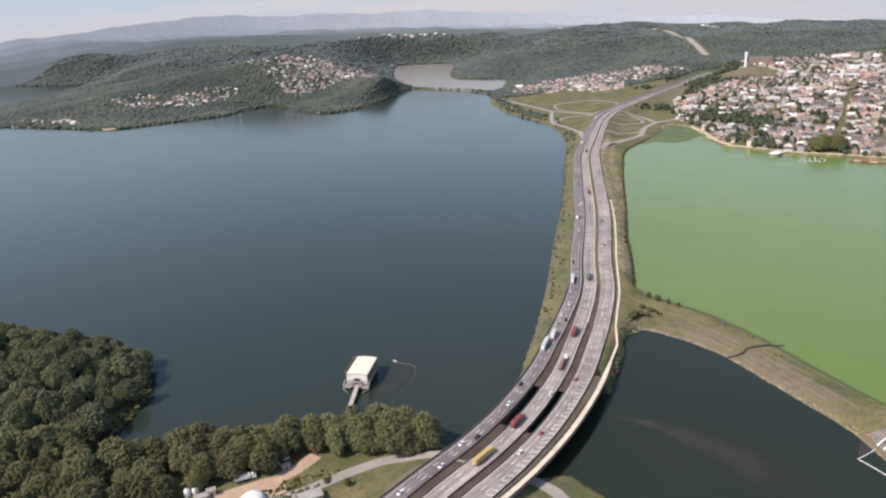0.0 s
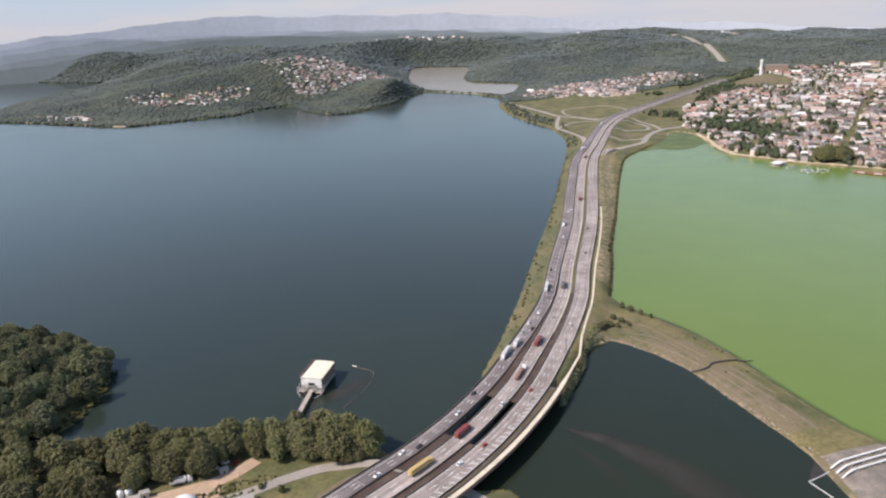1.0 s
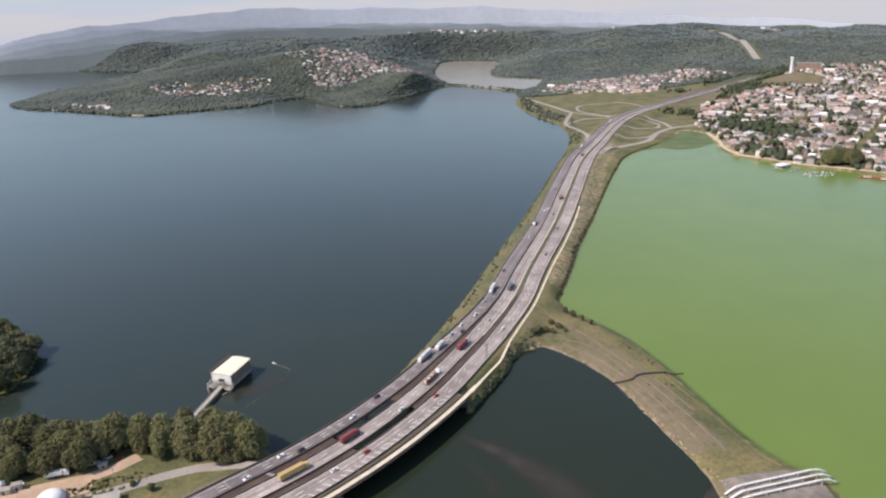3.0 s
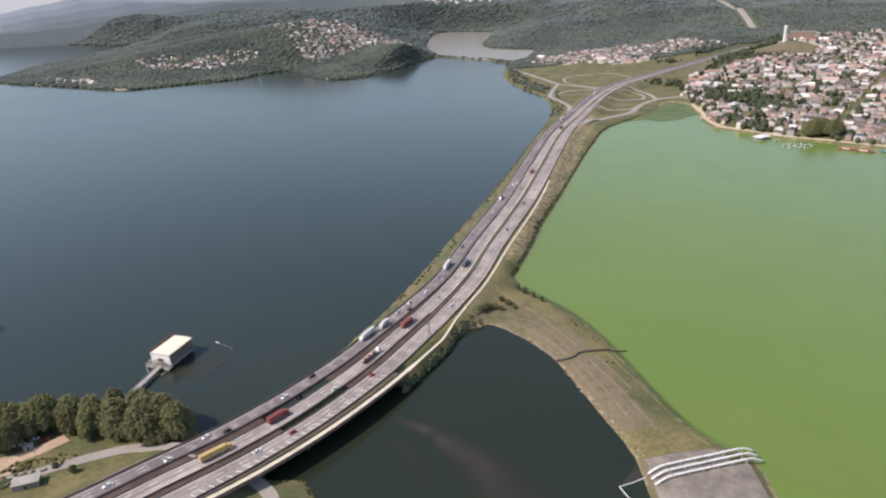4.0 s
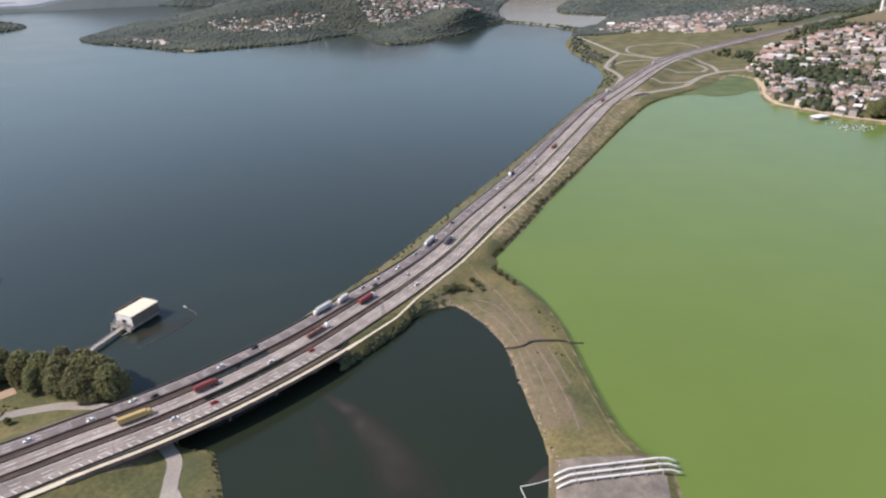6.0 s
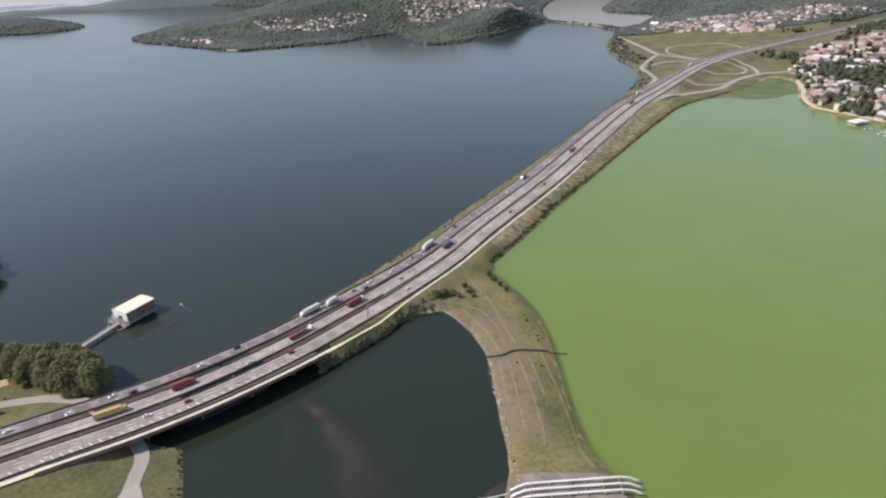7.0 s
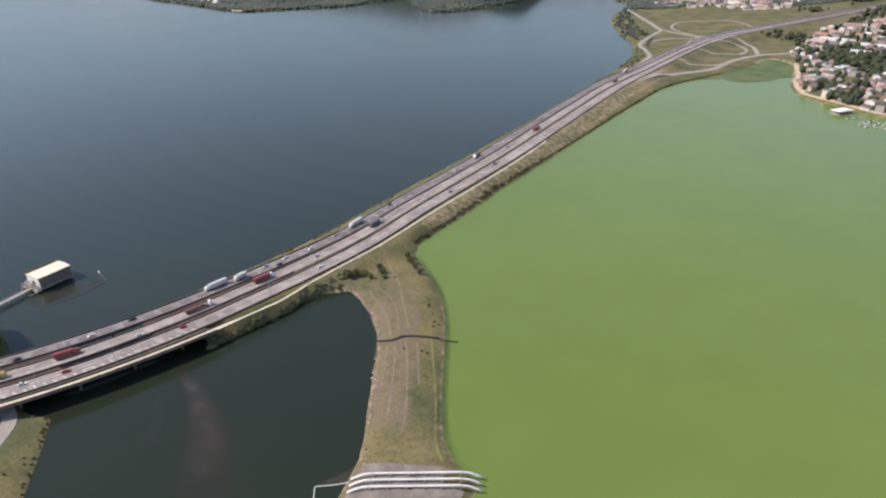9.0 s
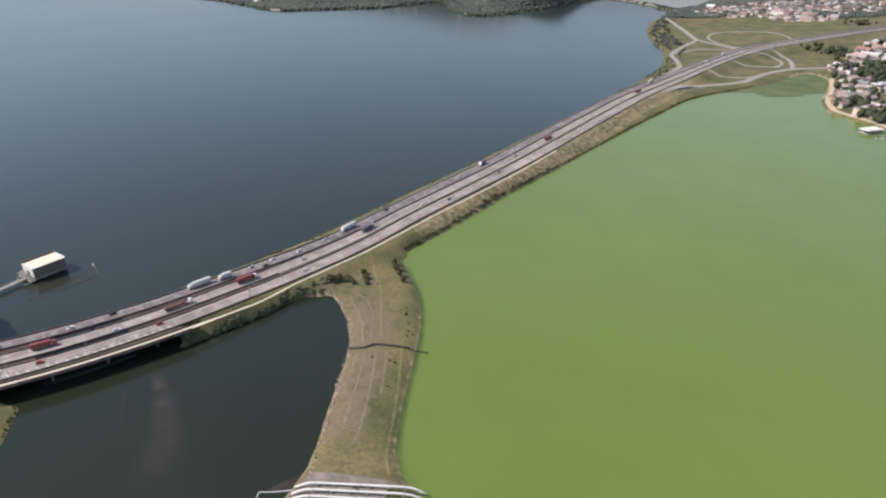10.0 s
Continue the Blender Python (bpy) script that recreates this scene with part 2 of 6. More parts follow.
def shore_distance(x, y):
    """Metres inland; minus: metres out on the water."""
    w = np.maximum(np.maximum(signed_distance(x, y, LAKE), signed_distance(x, y, LAGOON)), signed_distance(x, y, GREEN))
    return np.maximum(-w, signed_distance(x, y, ISLAND))


def step(v, a, b):
    t = np.clip((v - a) / (b - a), 0, 1)
    return t * t * (3 - 2 * t)


def ground_height(x, y):
    x, y = np.asarray(x, float), np.asarray(y, float)
    d = shore_distance(x, y)
    z = np.where(d > 0, 3.2 * (1 - np.exp(-np.maximum(d, 0) / 6.0)), np.maximum(-5, d * 0.35))
    r, az = np.hypot(x, y), np.degrees(np.arctan2(x, np.maximum(y, 1)))
    low = 1 - 0.8 * step(-x, 1050, 1450) * step(-y, -3500, -3000)      # the peninsula's low western end
    inland = step(d, 10, 260) * low
    far = step(y, 1500, 2200)
    # wooded hills of the far shores
    z = z + inland * far * (np.where(x < 100, 15, 9) + 9 * swell(x, y, 230, 1) + 4 * swell(x, y, 90, 2))
    # the ranges that close the view
    rim = np.interp(az, [-45, -38, -30, -10, 5, 20, 33, 50], [5, 20, 105, 120, 112, 80, 44, 36])
    z = z + np.where(d > 0, step(d, 0, 400), 0) * low * step(r, 2500, 4500) * rim * (1 + 0.20 * swell(x, y, 260, 3) + 0.08 * swell(x, y, 110, 6))
    # the village peninsula
    z = z + step(d, 5, 120) * (78 * np.exp(-((x + 480) / 240) ** 2 - ((y - 2620) / 260) ** 2) + 62 * np.exp(-((x + 880) / 400) ** 2 - ((y - 2520) / 330) ** 2))
    z = z + step(d, 2, 55) * 52 * np.exp(-((x + 170) / 115) ** 2 - ((y - 2260) / 190) ** 2) + np.where(y > 2000, step(d, 0, 140) * 26 * np.exp(-((x + 2450) / 500) ** 2 - ((y - 2480) / 280) ** 2), 0)
    # the town's slope and its tower mound
    town = step(x, 560, 760) * step(d, 20, 200)
    z = z + town * np.clip((y - 1100) * 0.014 + (x - 600) * 0.006, 0, 40) + 22 * np.exp(-((x - 955) / 100) ** 2 - ((y - 2145) / 85) ** 2)
    # the wooded hill by the lake
    z = z + step(d, 2, 60) * 30 * np.exp(-((x + 330) / 110) ** 2 - ((y - 400) / 90) ** 2)
    # the highway's bank
    flat = np.full(x.shape, 1e9)
    level = np.zeros(x.shape)
    for i in range(len(HIGHWAY)):
        s = ALONG[i]
        if BRIDGE_0 + 1 < s < BRIDGE_1 - 1 or abs(s - UNDER) < 13:
            continue
        mid = HIGHWAY[i, :2] + RIGHT[i] * 9.5
        q = np.hypot(x - mid[0], y - mid[1])
        near = q < flat
        flat, level = np.where(near, q, flat), np.where(near, HIGHWAY[i, 2], level)
    bank = level - 0.45 - np.maximum(flat - 25, 0) * 0.42
    bank = np.minimum(bank, 0.2 + d * np.where(y > 520, 0.85, 2.2))
    rise = np.where((flat < 60) & (d > -4), bank, -99)
    z = np.where(rise > z, rise, np.minimum(z, level - 0.45 + np.maximum(flat - 26, 0) * 0.28))
    return z


def mesh_of(name, verts, faces, mat, parent=None, smooth=False):
    me = bpy.data.meshes.new(name)
    me.from_pydata([tuple(map(float, v)) for v in verts], [], [tuple(map(int, f)) for f in faces])
    me.materials.append(mat)
    if smooth:
        me.polygons.foreach_set("use_smooth", [True] * len(me.polygons))
    me.update()
    ob = new(name, me)
    ob.parent = parent
    return ob


def part(name, bm, mat, parent=None, label="", smooth=False):
    """Links a bmesh as one object, under a thing or a part where one is given."""
    me = bpy.data.meshes.new(name)
    bm.to_mesh(me)
    bm.free()
    for m in (mat if isinstance(mat, (list, tuple)) else [mat]):
        me.materials.append(m)
    if smooth:
        me.polygons.foreach_set("use_smooth", [True] * len(me.polygons))
    ob = new(name, me)
    ob.parent = parent
    if label:
        ob["label"] = label
    return ob


def thing(name, m=None, label="", category="", group="", kind=""):
    """An empty that holds the parts of one thing."""
    ob = new(name)
    ob.empty_display_size = 0.5
    if m is not None:
        ob.matrix_basis = m
    return tagged(ob, label, category, group, kind)


def box(bm, x0, x1, y0, y1, z0, z1, bevel=0.0, m=None):
    """Adds a block, its edges eased where bevel is given."""
    g = bmesh.ops.create_cube(bm, size=1.0)["verts"]
    for v in g:
        v.co = Vector((x0 + (v.co.x + 0.5) * (x1 - x0), y0 + (v.co.y + 0.5) * (y1 - y0), z0 + (v.co.z + 0.5) * (z1 - z0)))
    if bevel:
        edges = {e for v in g for e in v.link_edges}
        g = bmesh.ops.bevel(bm, geom=list(edges), offset=bevel, segments=1, affect="EDGES")["verts"]
    if m is not None:
        bmesh.ops.transform(bm, matrix=m, verts=g)
    return g


def rod(bm, a, b, r, r2=None, n=8):
    """Adds a round bar from a to b."""
    a, b = Vector(a), Vector(b)
    turn = (b - a).to_track_quat("Z", "Y").to_matrix().to_4x4()
    bmesh.ops.create_cone(bm, cap_ends=True, segments=n, radius1=r, radius2=r if r2 is None else r2, depth=(b - a).length, matrix=Matrix.Translation((a + b) / 2) @ turn)


def lathe(bm, rings, n=10):
    """Adds a closed round body from (radius, height) rings."""
    rows = [[bm.verts.new((r * math.cos(2 * math.pi * i / n), r * math.sin(2 * math.pi * i / n), z)) for i in range(n)] for r, z in rings]
    for p, q in zip(rows, rows[1:]):
        for i in range(n):
            bm.faces.new((p[i], p[(i + 1) % n], q[(i + 1) % n], q[i]))
    bm.faces.new(rows[0][::-1])
    bm.faces.new(rows[-1])


# ---- ground and water ----
def ticks(*spans):
    out = []
    for a, b, s in spans:
        out += list(np.arange(a, b, s))
    return np.array(out + [spans[-1][1]])


GX = ticks((-4300, -1500, 60), (-1500, -420, 30), (-420, -240, 12), (-240, 330, 4), (330, 720, 9), (720, 1500, 26), (1500, 3900, 60))
GY = ticks((-400, 160, 40), (160, 560, 4), (560, 1500, 9), (1500, 2600, 22), (2600, 4760, 48))
gx, gy = np.meshgrid(GX, GY)
reach = np.hypot(gx, gy)
shrink = np.minimum(1.0, 4840 / np.maximum(reach, 1))
gx, gy = gx * shrink, gy * shrink
gz = ground_height(gx, gy)
nx, ny = len(GX), len(GY)
idx = np.arange(nx * ny).reshape(ny, nx)
quads = np.stack([idx[:-1, :-1], idx[:-1, 1:], idx[1:, 1:], idx[1:, :-1]], -1).reshape(-1, 4)


def cover_material():
    """Grass, dry grass and trodden earth, laid out by the attribute "cover"."""
    m = material("grass and earth", (0.108, 0.112, 0.044), 0.95, 0.25, 0.03, 0.5, 0.15, 0.8, second=(0.145, 0.122, 0.052))
    n, l = m.node_tree.nodes, m.node_tree.links
    b = n["Principled BSDF"]
    grass = b.inputs["Base Color"].links[0].from_socket
    at = n.new("ShaderNodeAttribute")
    at.attribute_name = "cover"
    split = n.new("ShaderNodeSeparateColor")
    l.new(at.outputs["Color"], split.inputs[0])
    geo = n.new("ShaderNodeNewGeometry")
    col = grass
    for i, (tint, size) in enumerate((((0.172, 0.137, 0.084), 0.12), ((0.085, 0.10, 0.045), 0.02), ((0.34, 0.265, 0.165), 0.2))):
        t = n.new("ShaderNodeTexNoise")
        t.inputs["Scale"].default_value, t.inputs["Detail"].default_value = size, 9
        l.new(geo.outputs["Position"], t.inputs["Vector"])
        add = n.new("ShaderNodeMath")
        add.operation = "ADD"
        l.new(split.outputs[i], add.inputs[0])
        l.new(t.outputs[0], add.inputs[1])
        r = n.new("ShaderNodeMapRange")
        r.inputs[1].default_value, r.inputs[2].default_value = 0.85, 1.15
        l.new(add.outputs[0], r.inputs[0])
        tone = n.new("ShaderNodeTexNoise")
        tone.inputs["Scale"].default_value, tone.inputs["Detail"].default_value = size * 6, 8
        l.new(geo.outputs["Position"], tone.inputs["Vector"])
        k = n.new("ShaderNodeMapRange")
        k.inputs[1].default_value, k.inputs[2].default_value, k.inputs[3].default_value, k.inputs[4].default_value = 0.3, 0.7, 0.76, 1.24
        l.new(tone.outputs[0], k.inputs[0])
        mul = n.new("ShaderNodeMix")
        mul.data_type, mul.blend_type = "RGBA", "MULTIPLY"
        mul.inputs[0].default_value, mul.inputs[6].default_value = 1.0, (*tint, 1)
        l.new(k.outputs[0], mul.inputs[7])
        x = n.new("ShaderNodeMix")
        x.data_type = "RGBA"
        l.new(r.outputs[0], x.inputs[0])
        l.new(col, x.inputs[6])
        l.new(mul.outputs[2], x.inputs[7])
        col = x.outputs[2]
    l.new(col, b.inputs["Base Color"])
    return m


GROUND = cover_material()
ground = mesh_of("ground", np.stack([gx, gy, gz], -1).reshape(-1, 3), quads, GROUND, smooth=True)
tagged(ground, "grassy and wooded land round a reservoir", "ground", kind="structure")
shore = shore_distance(gx, gy)
dam_zone = step(gx, 108, 140) * step(-gx, -300, -262) * step(gy, 250, 300) * step(-gy, -520, -470)
bare = dam_zone * (0.64 - 0.16 * step(gy, 425, 460) - 0.42 * step(-gy, -334, -326) * step(gy, 305, 312) - 0.42 * step(gx - np.interp(gy, [317, 336, 367, 405, 438, 466, 492, 530], [258, 252, 240, 228, 217, 203, 184, 163]), -20, -10)) + 0.5 * step(gy, 1450, 1700) * step(gx, 480, 620) * step(-gy, -2300, -2000)
hw_x = np.interp(gy, HIGHWAY[:, 1], HIGHWAY[:, 0])
bare = np.maximum(bare, 0.22 * step(gx - hw_x, 22, 30) * step(hw_x - gx, -62, -50) * step(gy, 500, 560) * step(-gy, -1260, -1180))
bare = np.maximum(bare, 0.30 * step(gy, 1150, 1230) * step(-gy, -2050, -1900) * step(gx, 225, 260) * step(-gx, -700, -560))
bare = np.maximum(bare, 0.66 * np.exp(-((gx - 365) / 28) ** 2 - ((gy - 1335) / 45) ** 2))
bare = np.maximum(bare, 0.46 * step(hw_x - gx, 11, 15) * step(gx - hw_x, -60, -45) * step(gy, 380, 420) * step(-gy, -1300, -1200))
bare = np.maximum(bare, 0.75 * np.exp(-((gx - 925) / 90) ** 2 - ((gy - 2085) / 75) ** 2))
# brown earth colour under the bridge imitates the shade between its decks
bare = np.maximum(bare, 1.0 * (np.hypot(gx - 12, gy - 280) < 26) + 1.0 * (np.hypot(gx + 8, gy - 268) < 22))
forest = np.maximum(step(gy, 2050, 2300), np.maximum(step(-gx, 180, 300), step(gy, 1500, 1700) * step(-gx, 200, 260)))
edge = np.where(shore > 0, step(-shore, -3.5, -0.5), 1.0)
dry = 0.46 * step(gx - hw_x, 24, 30) * step(hw_x - gx, -62, -50) * step(gy, 520, 570) * step(-gy, -1260, -1180) + 0.16 * step(gy, 1150, 1230) * step(-gy, -2000, -1850) * step(gx, 225, 260) * step(-gx, -640, -520)
west = step(hw_x - gx, 11, 15) * step(gx - hw_x, -60, -45) * step(gy, 380, 420) * step(-gy, -1300, -1200)
forest = np.maximum(forest, np.maximum(0.62 * west, 0.5 * step(gx, 40, 56) * step(-gx, -130, -110) * step(gy, 190, 215) * step(-gy, -292, -284)))
mound = np.exp(-((gx - 925) / 85) ** 2 - ((gy - 2085) / 70) ** 2)
forest *= 1 - np.clip(1.6 * mound, 0, 1)
cover = np.stack([bare, forest * 0.75, edge * np.where((gx > 128) & (gy < 460), 0.55, np.where((gx > 440) & (gy > 950), 0.7, 0.1)) + dry, np.ones_like(gx)], -1).reshape(-1, 4)
layer = ground.data.color_attributes.new("cover", "FLOAT_COLOR", "POINT")
layer.data.foreach_set("color", cover.astype(np.float32).ravel())

# ranges of hills one behind the other, haze painted into ever paler colours; plain backdrops
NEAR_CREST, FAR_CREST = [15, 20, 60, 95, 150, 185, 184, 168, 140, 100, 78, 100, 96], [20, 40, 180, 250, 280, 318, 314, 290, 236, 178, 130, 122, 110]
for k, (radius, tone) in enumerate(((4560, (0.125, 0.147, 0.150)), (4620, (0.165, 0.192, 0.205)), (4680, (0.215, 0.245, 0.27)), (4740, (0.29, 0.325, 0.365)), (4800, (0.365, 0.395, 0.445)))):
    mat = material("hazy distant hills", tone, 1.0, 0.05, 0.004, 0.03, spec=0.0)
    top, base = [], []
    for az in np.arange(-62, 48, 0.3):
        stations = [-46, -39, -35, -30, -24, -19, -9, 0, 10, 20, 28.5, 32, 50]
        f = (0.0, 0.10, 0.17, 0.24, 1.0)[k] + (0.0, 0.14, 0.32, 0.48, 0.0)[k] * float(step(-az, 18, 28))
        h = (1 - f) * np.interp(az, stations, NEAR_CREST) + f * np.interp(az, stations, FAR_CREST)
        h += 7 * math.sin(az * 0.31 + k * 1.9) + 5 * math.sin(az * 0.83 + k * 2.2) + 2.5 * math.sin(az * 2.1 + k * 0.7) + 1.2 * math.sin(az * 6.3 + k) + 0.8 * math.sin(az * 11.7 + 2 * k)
        a = radians(az)
        top.append((radius * math.sin(a), radius * math.cos(a), h))
        base.append(((radius - 150) * math.sin(a), (radius - 150) * math.cos(a), -20))
    n = len(top)
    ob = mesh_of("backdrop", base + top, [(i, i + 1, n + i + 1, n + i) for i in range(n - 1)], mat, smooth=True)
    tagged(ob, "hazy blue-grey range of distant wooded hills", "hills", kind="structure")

water = mesh_of("water", [(-4300, -400, -0.06), (2700, -400, -0.06), (2700, 4700, -0.06), (-4300, 4700, -0.06)], [(0, 1, 2, 3)], WATER)
tagged(water, "calm dark blue reservoir water", "water", kind="structure")
bm = bmesh.new()
bm.faces.new([bm.verts.new((x, y, -0.045)) for x, y in ((6, 288), (24, 312), (46, 345), (66, 385), (90, 440), (150, 475), (215, 420), (238, 320), (244, 210), (200, 110), (90, 110), (30, 250))][::-1])
tagged(part("basin_water", bm, BASIN), "dark olive water of the basin behind the bridge", "water", kind="structure")
ring = [(x, y) for x, y in smooth_line([(140, 545), (160, 640), (200, 800), (240, 960), (285, 1110), (330, 1200), (390, 1290), (440, 1400), (520, 1410), (540, 1300), (520, 1180), (540, 1110), (620, 1050),
    (760, 960), (950, 900), (1400, 820), (2400, 560), (2680, -250), (1200, -390), (380, -300), (262, 60), (252, 230), (250, 300), (236, 326), (224, 360), (210, 405), (196, 440), (175, 470), (150, 500)], 30)]
bm = bmesh.new()
bm.faces.new([bm.verts.new((x, y, 0.0)) for x, y in smooth_line([(-110, 2500), (-60, 2462), (22, 2385), (105, 2296), (185, 2205), (250, 2260), (285, 2600), (250, 2720), (140, 2760), (100, 2900), (110, 3500), (140, 3860), (-60, 3960), (-260, 3900), (-250, 3300), (-200, 2850)], 40)])
bmesh.ops.triangulate(bm, faces=bm.faces)
tagged(part("lagoon_water", bm, MUD_WATER), "pale muddy water of a side lagoon", "water", kind="structure")
bm = bmesh.new()
bm.faces.new([bm.verts.new((x, y, 0.0)) for x, y in ring[:-1]])
bmesh.ops.triangulate(bm, faces=bm.faces)
algae = part("algal_water", bm, ALGAE)
tagged(algae, "bright green algae-covered reservoir water", "water", kind="structure")


# ---- the highway ----
def ribbon(name, left, right, s0, s1, up, thick, mat, parent=None, pitch=4.0):
    """A strip along the highway between two offsets (numbers or functions of the distance), with real thickness."""
    at = np.linspace(s0, s1, max(2, int((s1 - s0) / pitch)))
    lf, rf = (left if callable(left) else lambda s: left), (right if callable(right) else lambda s: right)
    verts, faces = [], []
    for s in at:
        verts += [on_highway(s, lf(s), up), on_highway(s, rf(s), up), on_highway(s, rf(s), up - thick), on_highway(s, lf(s), up - thick)]
    for i in range(len(at) - 1):
        a, b = 4 * i, 4 * i + 4
        for j in range(4):
            faces.append((a + j, a + (j + 1) % 4, b + (j + 1) % 4, b + j))
    faces += [(3, 2, 1, 0), tuple(len(verts) - 4 + j for j in range(4))]
    ob = mesh_of(name, verts, [f[::-1] for f in faces], mat, parent)
    track = np.array([(o, s, 0.0) for s in at for o in (lf(s), rf(s), rf(s), lf(s))], np.float32)
    ob.data.attributes.new("track", "FLOAT_VECTOR", "POINT").data.foreach_set("vector", track.ravel())
    return ob


START, END = 20.0, ALONG[-1] - 5
STATION = [300, 400, 440, 490, 530, 570, 630, 700, 840, 980, 1160, 1400]
EDGES = {
    "left_out": [-12.5, -12.0, -12.0, -12.2, -12.2, -12.2, -12.3, -12.0, -12.0, -12.4, -12.4, -12.4],
    "left_in": [-2.6, -3.0, -3.0, -2.9, -2.6, -2.2, -2.0, -1.4, -0.9, -0.9, -0.8, -1.0],
    "mid_in": [2.6, 3.3, 3.5, 3.1, 2.4, 1.5, 0.0, 0.0, 0.4, 0.4, 0.8, 0.0],
    "mid_out": [12.5, 13.0, 13.0, 12.4, 12.0, 11.6, 10.0, 10.0, 10.2, 10.8, 11.0, 10.0],
    "right_in": [17.4, 18.1, 18.3, 17.7, 17.1, 16.3, 13.8, 13.4, 14.0, 15.0, 15.0, 13.0],
    "right_out": [31.0, 29.0, 28.6, 28.0, 27.8, 27.2, 25.2, 25.0, 26.8, 28.4, 28.8, 24.0],
}


def edge_of(key, shift=0.0):
    return lambda s: float(np.interp(s, STATION, EDGES[key])) + shift


CARRIAGEWAYS = (("left", ASPHALT, "dark grey asphalt carriageway of the highway"), ("mid", PALE_ROAD, "pale grey middle carriageway of the highway"),
                ("right", PALE_ROAD, "pale grey outer carriageway of the highway"))


def sides(key):
    return (edge_of("left_out"), edge_of("left_in")) if key == "left" else (edge_of(key + "_in"), edge_of(key + "_out"))


UNDER_0, UNDER_1 = UNDER - 13, UNDER + 13
for key, mat, text in CARRIAGEWAYS:
    lf, rf = sides(key)
    for s0, s1 in ((START, BRIDGE_0), (BRIDGE_1, UNDER_0), (UNDER_1, END)):
        tagged(ribbon("road", lf, rf, s0, s1, 0.0, 0.5, mat), text, "road", kind="structure")
for s0, s1 in ((START, BRIDGE_0), (BRIDGE_1, UNDER_0), (UNDER_1, END)):
    tagged(ribbon("median", edge_of("left_in"), edge_of("mid_in"), s0, s1, -0.12, 0.4, SOIL_SHADE), "dark planted strip between two carriageways", "median", kind="structure")
    cut = 650 if s0 < 650 < s1 else s1
    tagged(ribbon("median", edge_of("mid_out"), edge_of("right_in"), s0, cut, -0.12, 0.4, SOIL_SHADE if s0 < 640 else VERGE), "narrow planted strip between two carriageways", "median", kind="structure")
    if cut < s1:
        tagged(ribbon("median", edge_of("mid_out"), edge_of("right_in"), cut, s1, -0.12, 0.4, VERGE), "narrow grassy strip between two carriageways", "median", kind="structure")

# bridge: three separate decks on piers, open to the water between them
bridge = thing("bridge", label="long low concrete road bridge of three decks on piers", category="bridge", kind="structure")
for key, mat, text in CARRIAGEWAYS:
    lf, rf = sides(key)
    wide = 6.2 if key == "right" else 0.0
    ribbon("deck_surface", lf, rf, BRIDGE_0, BRIDGE_1, 0.0, 0.15, mat, bridge)
    ribbon("deck", lambda s, f=lf: f(s) - 0.3, lambda s, f=rf, w=wide: f(s) + 0.3 + w, BRIDGE_0, BRIDGE_1, -0.154, 1.3, DARK_CONCRETE, bridge)
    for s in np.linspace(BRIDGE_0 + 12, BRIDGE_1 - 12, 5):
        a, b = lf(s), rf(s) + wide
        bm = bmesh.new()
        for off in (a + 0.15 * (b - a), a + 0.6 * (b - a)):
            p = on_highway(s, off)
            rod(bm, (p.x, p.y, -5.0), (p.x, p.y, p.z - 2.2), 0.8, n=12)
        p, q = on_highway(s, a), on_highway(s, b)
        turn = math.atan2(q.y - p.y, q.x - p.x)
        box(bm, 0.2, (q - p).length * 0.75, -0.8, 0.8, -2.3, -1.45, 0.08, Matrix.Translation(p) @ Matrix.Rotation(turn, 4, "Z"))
        part("pier", bm, DARK_CONCRETE, bridge)
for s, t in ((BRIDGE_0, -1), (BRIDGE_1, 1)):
    ribbon("abutment", -13.2, 34.5, min(s, s + t * 2.5), max(s, s + t * 2.5), -0.75, 7.0, DARK_CONCRETE, bridge, 1.0)

# dark slabs added in the deck gaps over the land, in place of shade
for a, b in (("left_in", "mid_in"), ("mid_out", "right_in")):
    ribbon("drainage_slab", edge_of(a, 0.35), edge_of(b, -0.35), BRIDGE_0, BRIDGE_0 + 58, -0.3, 0.3, SOIL_SHADE, bridge)
    ribbon("drainage_slab", edge_of(a, 0.35), edge_of(b, -0.35), BRIDGE_1 - 22, BRIDGE_1, -0.3, 0.3, SOIL_SHADE, bridge)

# underpass of the interchange
overpass = thing("overpass", label="short concrete overpass above a side road", category="overpass", kind="structure")
ribbon("deck", -13.0, 26.0, UNDER_0, UNDER_1, -0.154, 1.2, CONCRETE, overpass)
for key, mat, text in CARRIAGEWAYS:
    lf, rf = sides(key)
    ribbon("deck_surface", lf, rf, UNDER_0, UNDER_1, 0.0, 0.15, mat, overpass)
for s, t in ((UNDER_0, -1), (UNDER_1, 1)):
    ribbon("abutment", -14.0, 27.0, min(s, s + t * 1.5), max(s, s + t * 1.5), -0.75, 9.0, CONCRETE, overpass, 1.0)


def rail_run(name, off, s0, s1, high, wide, mat, label, up=0.0):
    tagged(ribbon(name, lambda s: off(s) - wide / 2, lambda s: off(s) + wide / 2, s0, s1, up + high, high + 0.3, mat), label, "barrier", kind="structure")


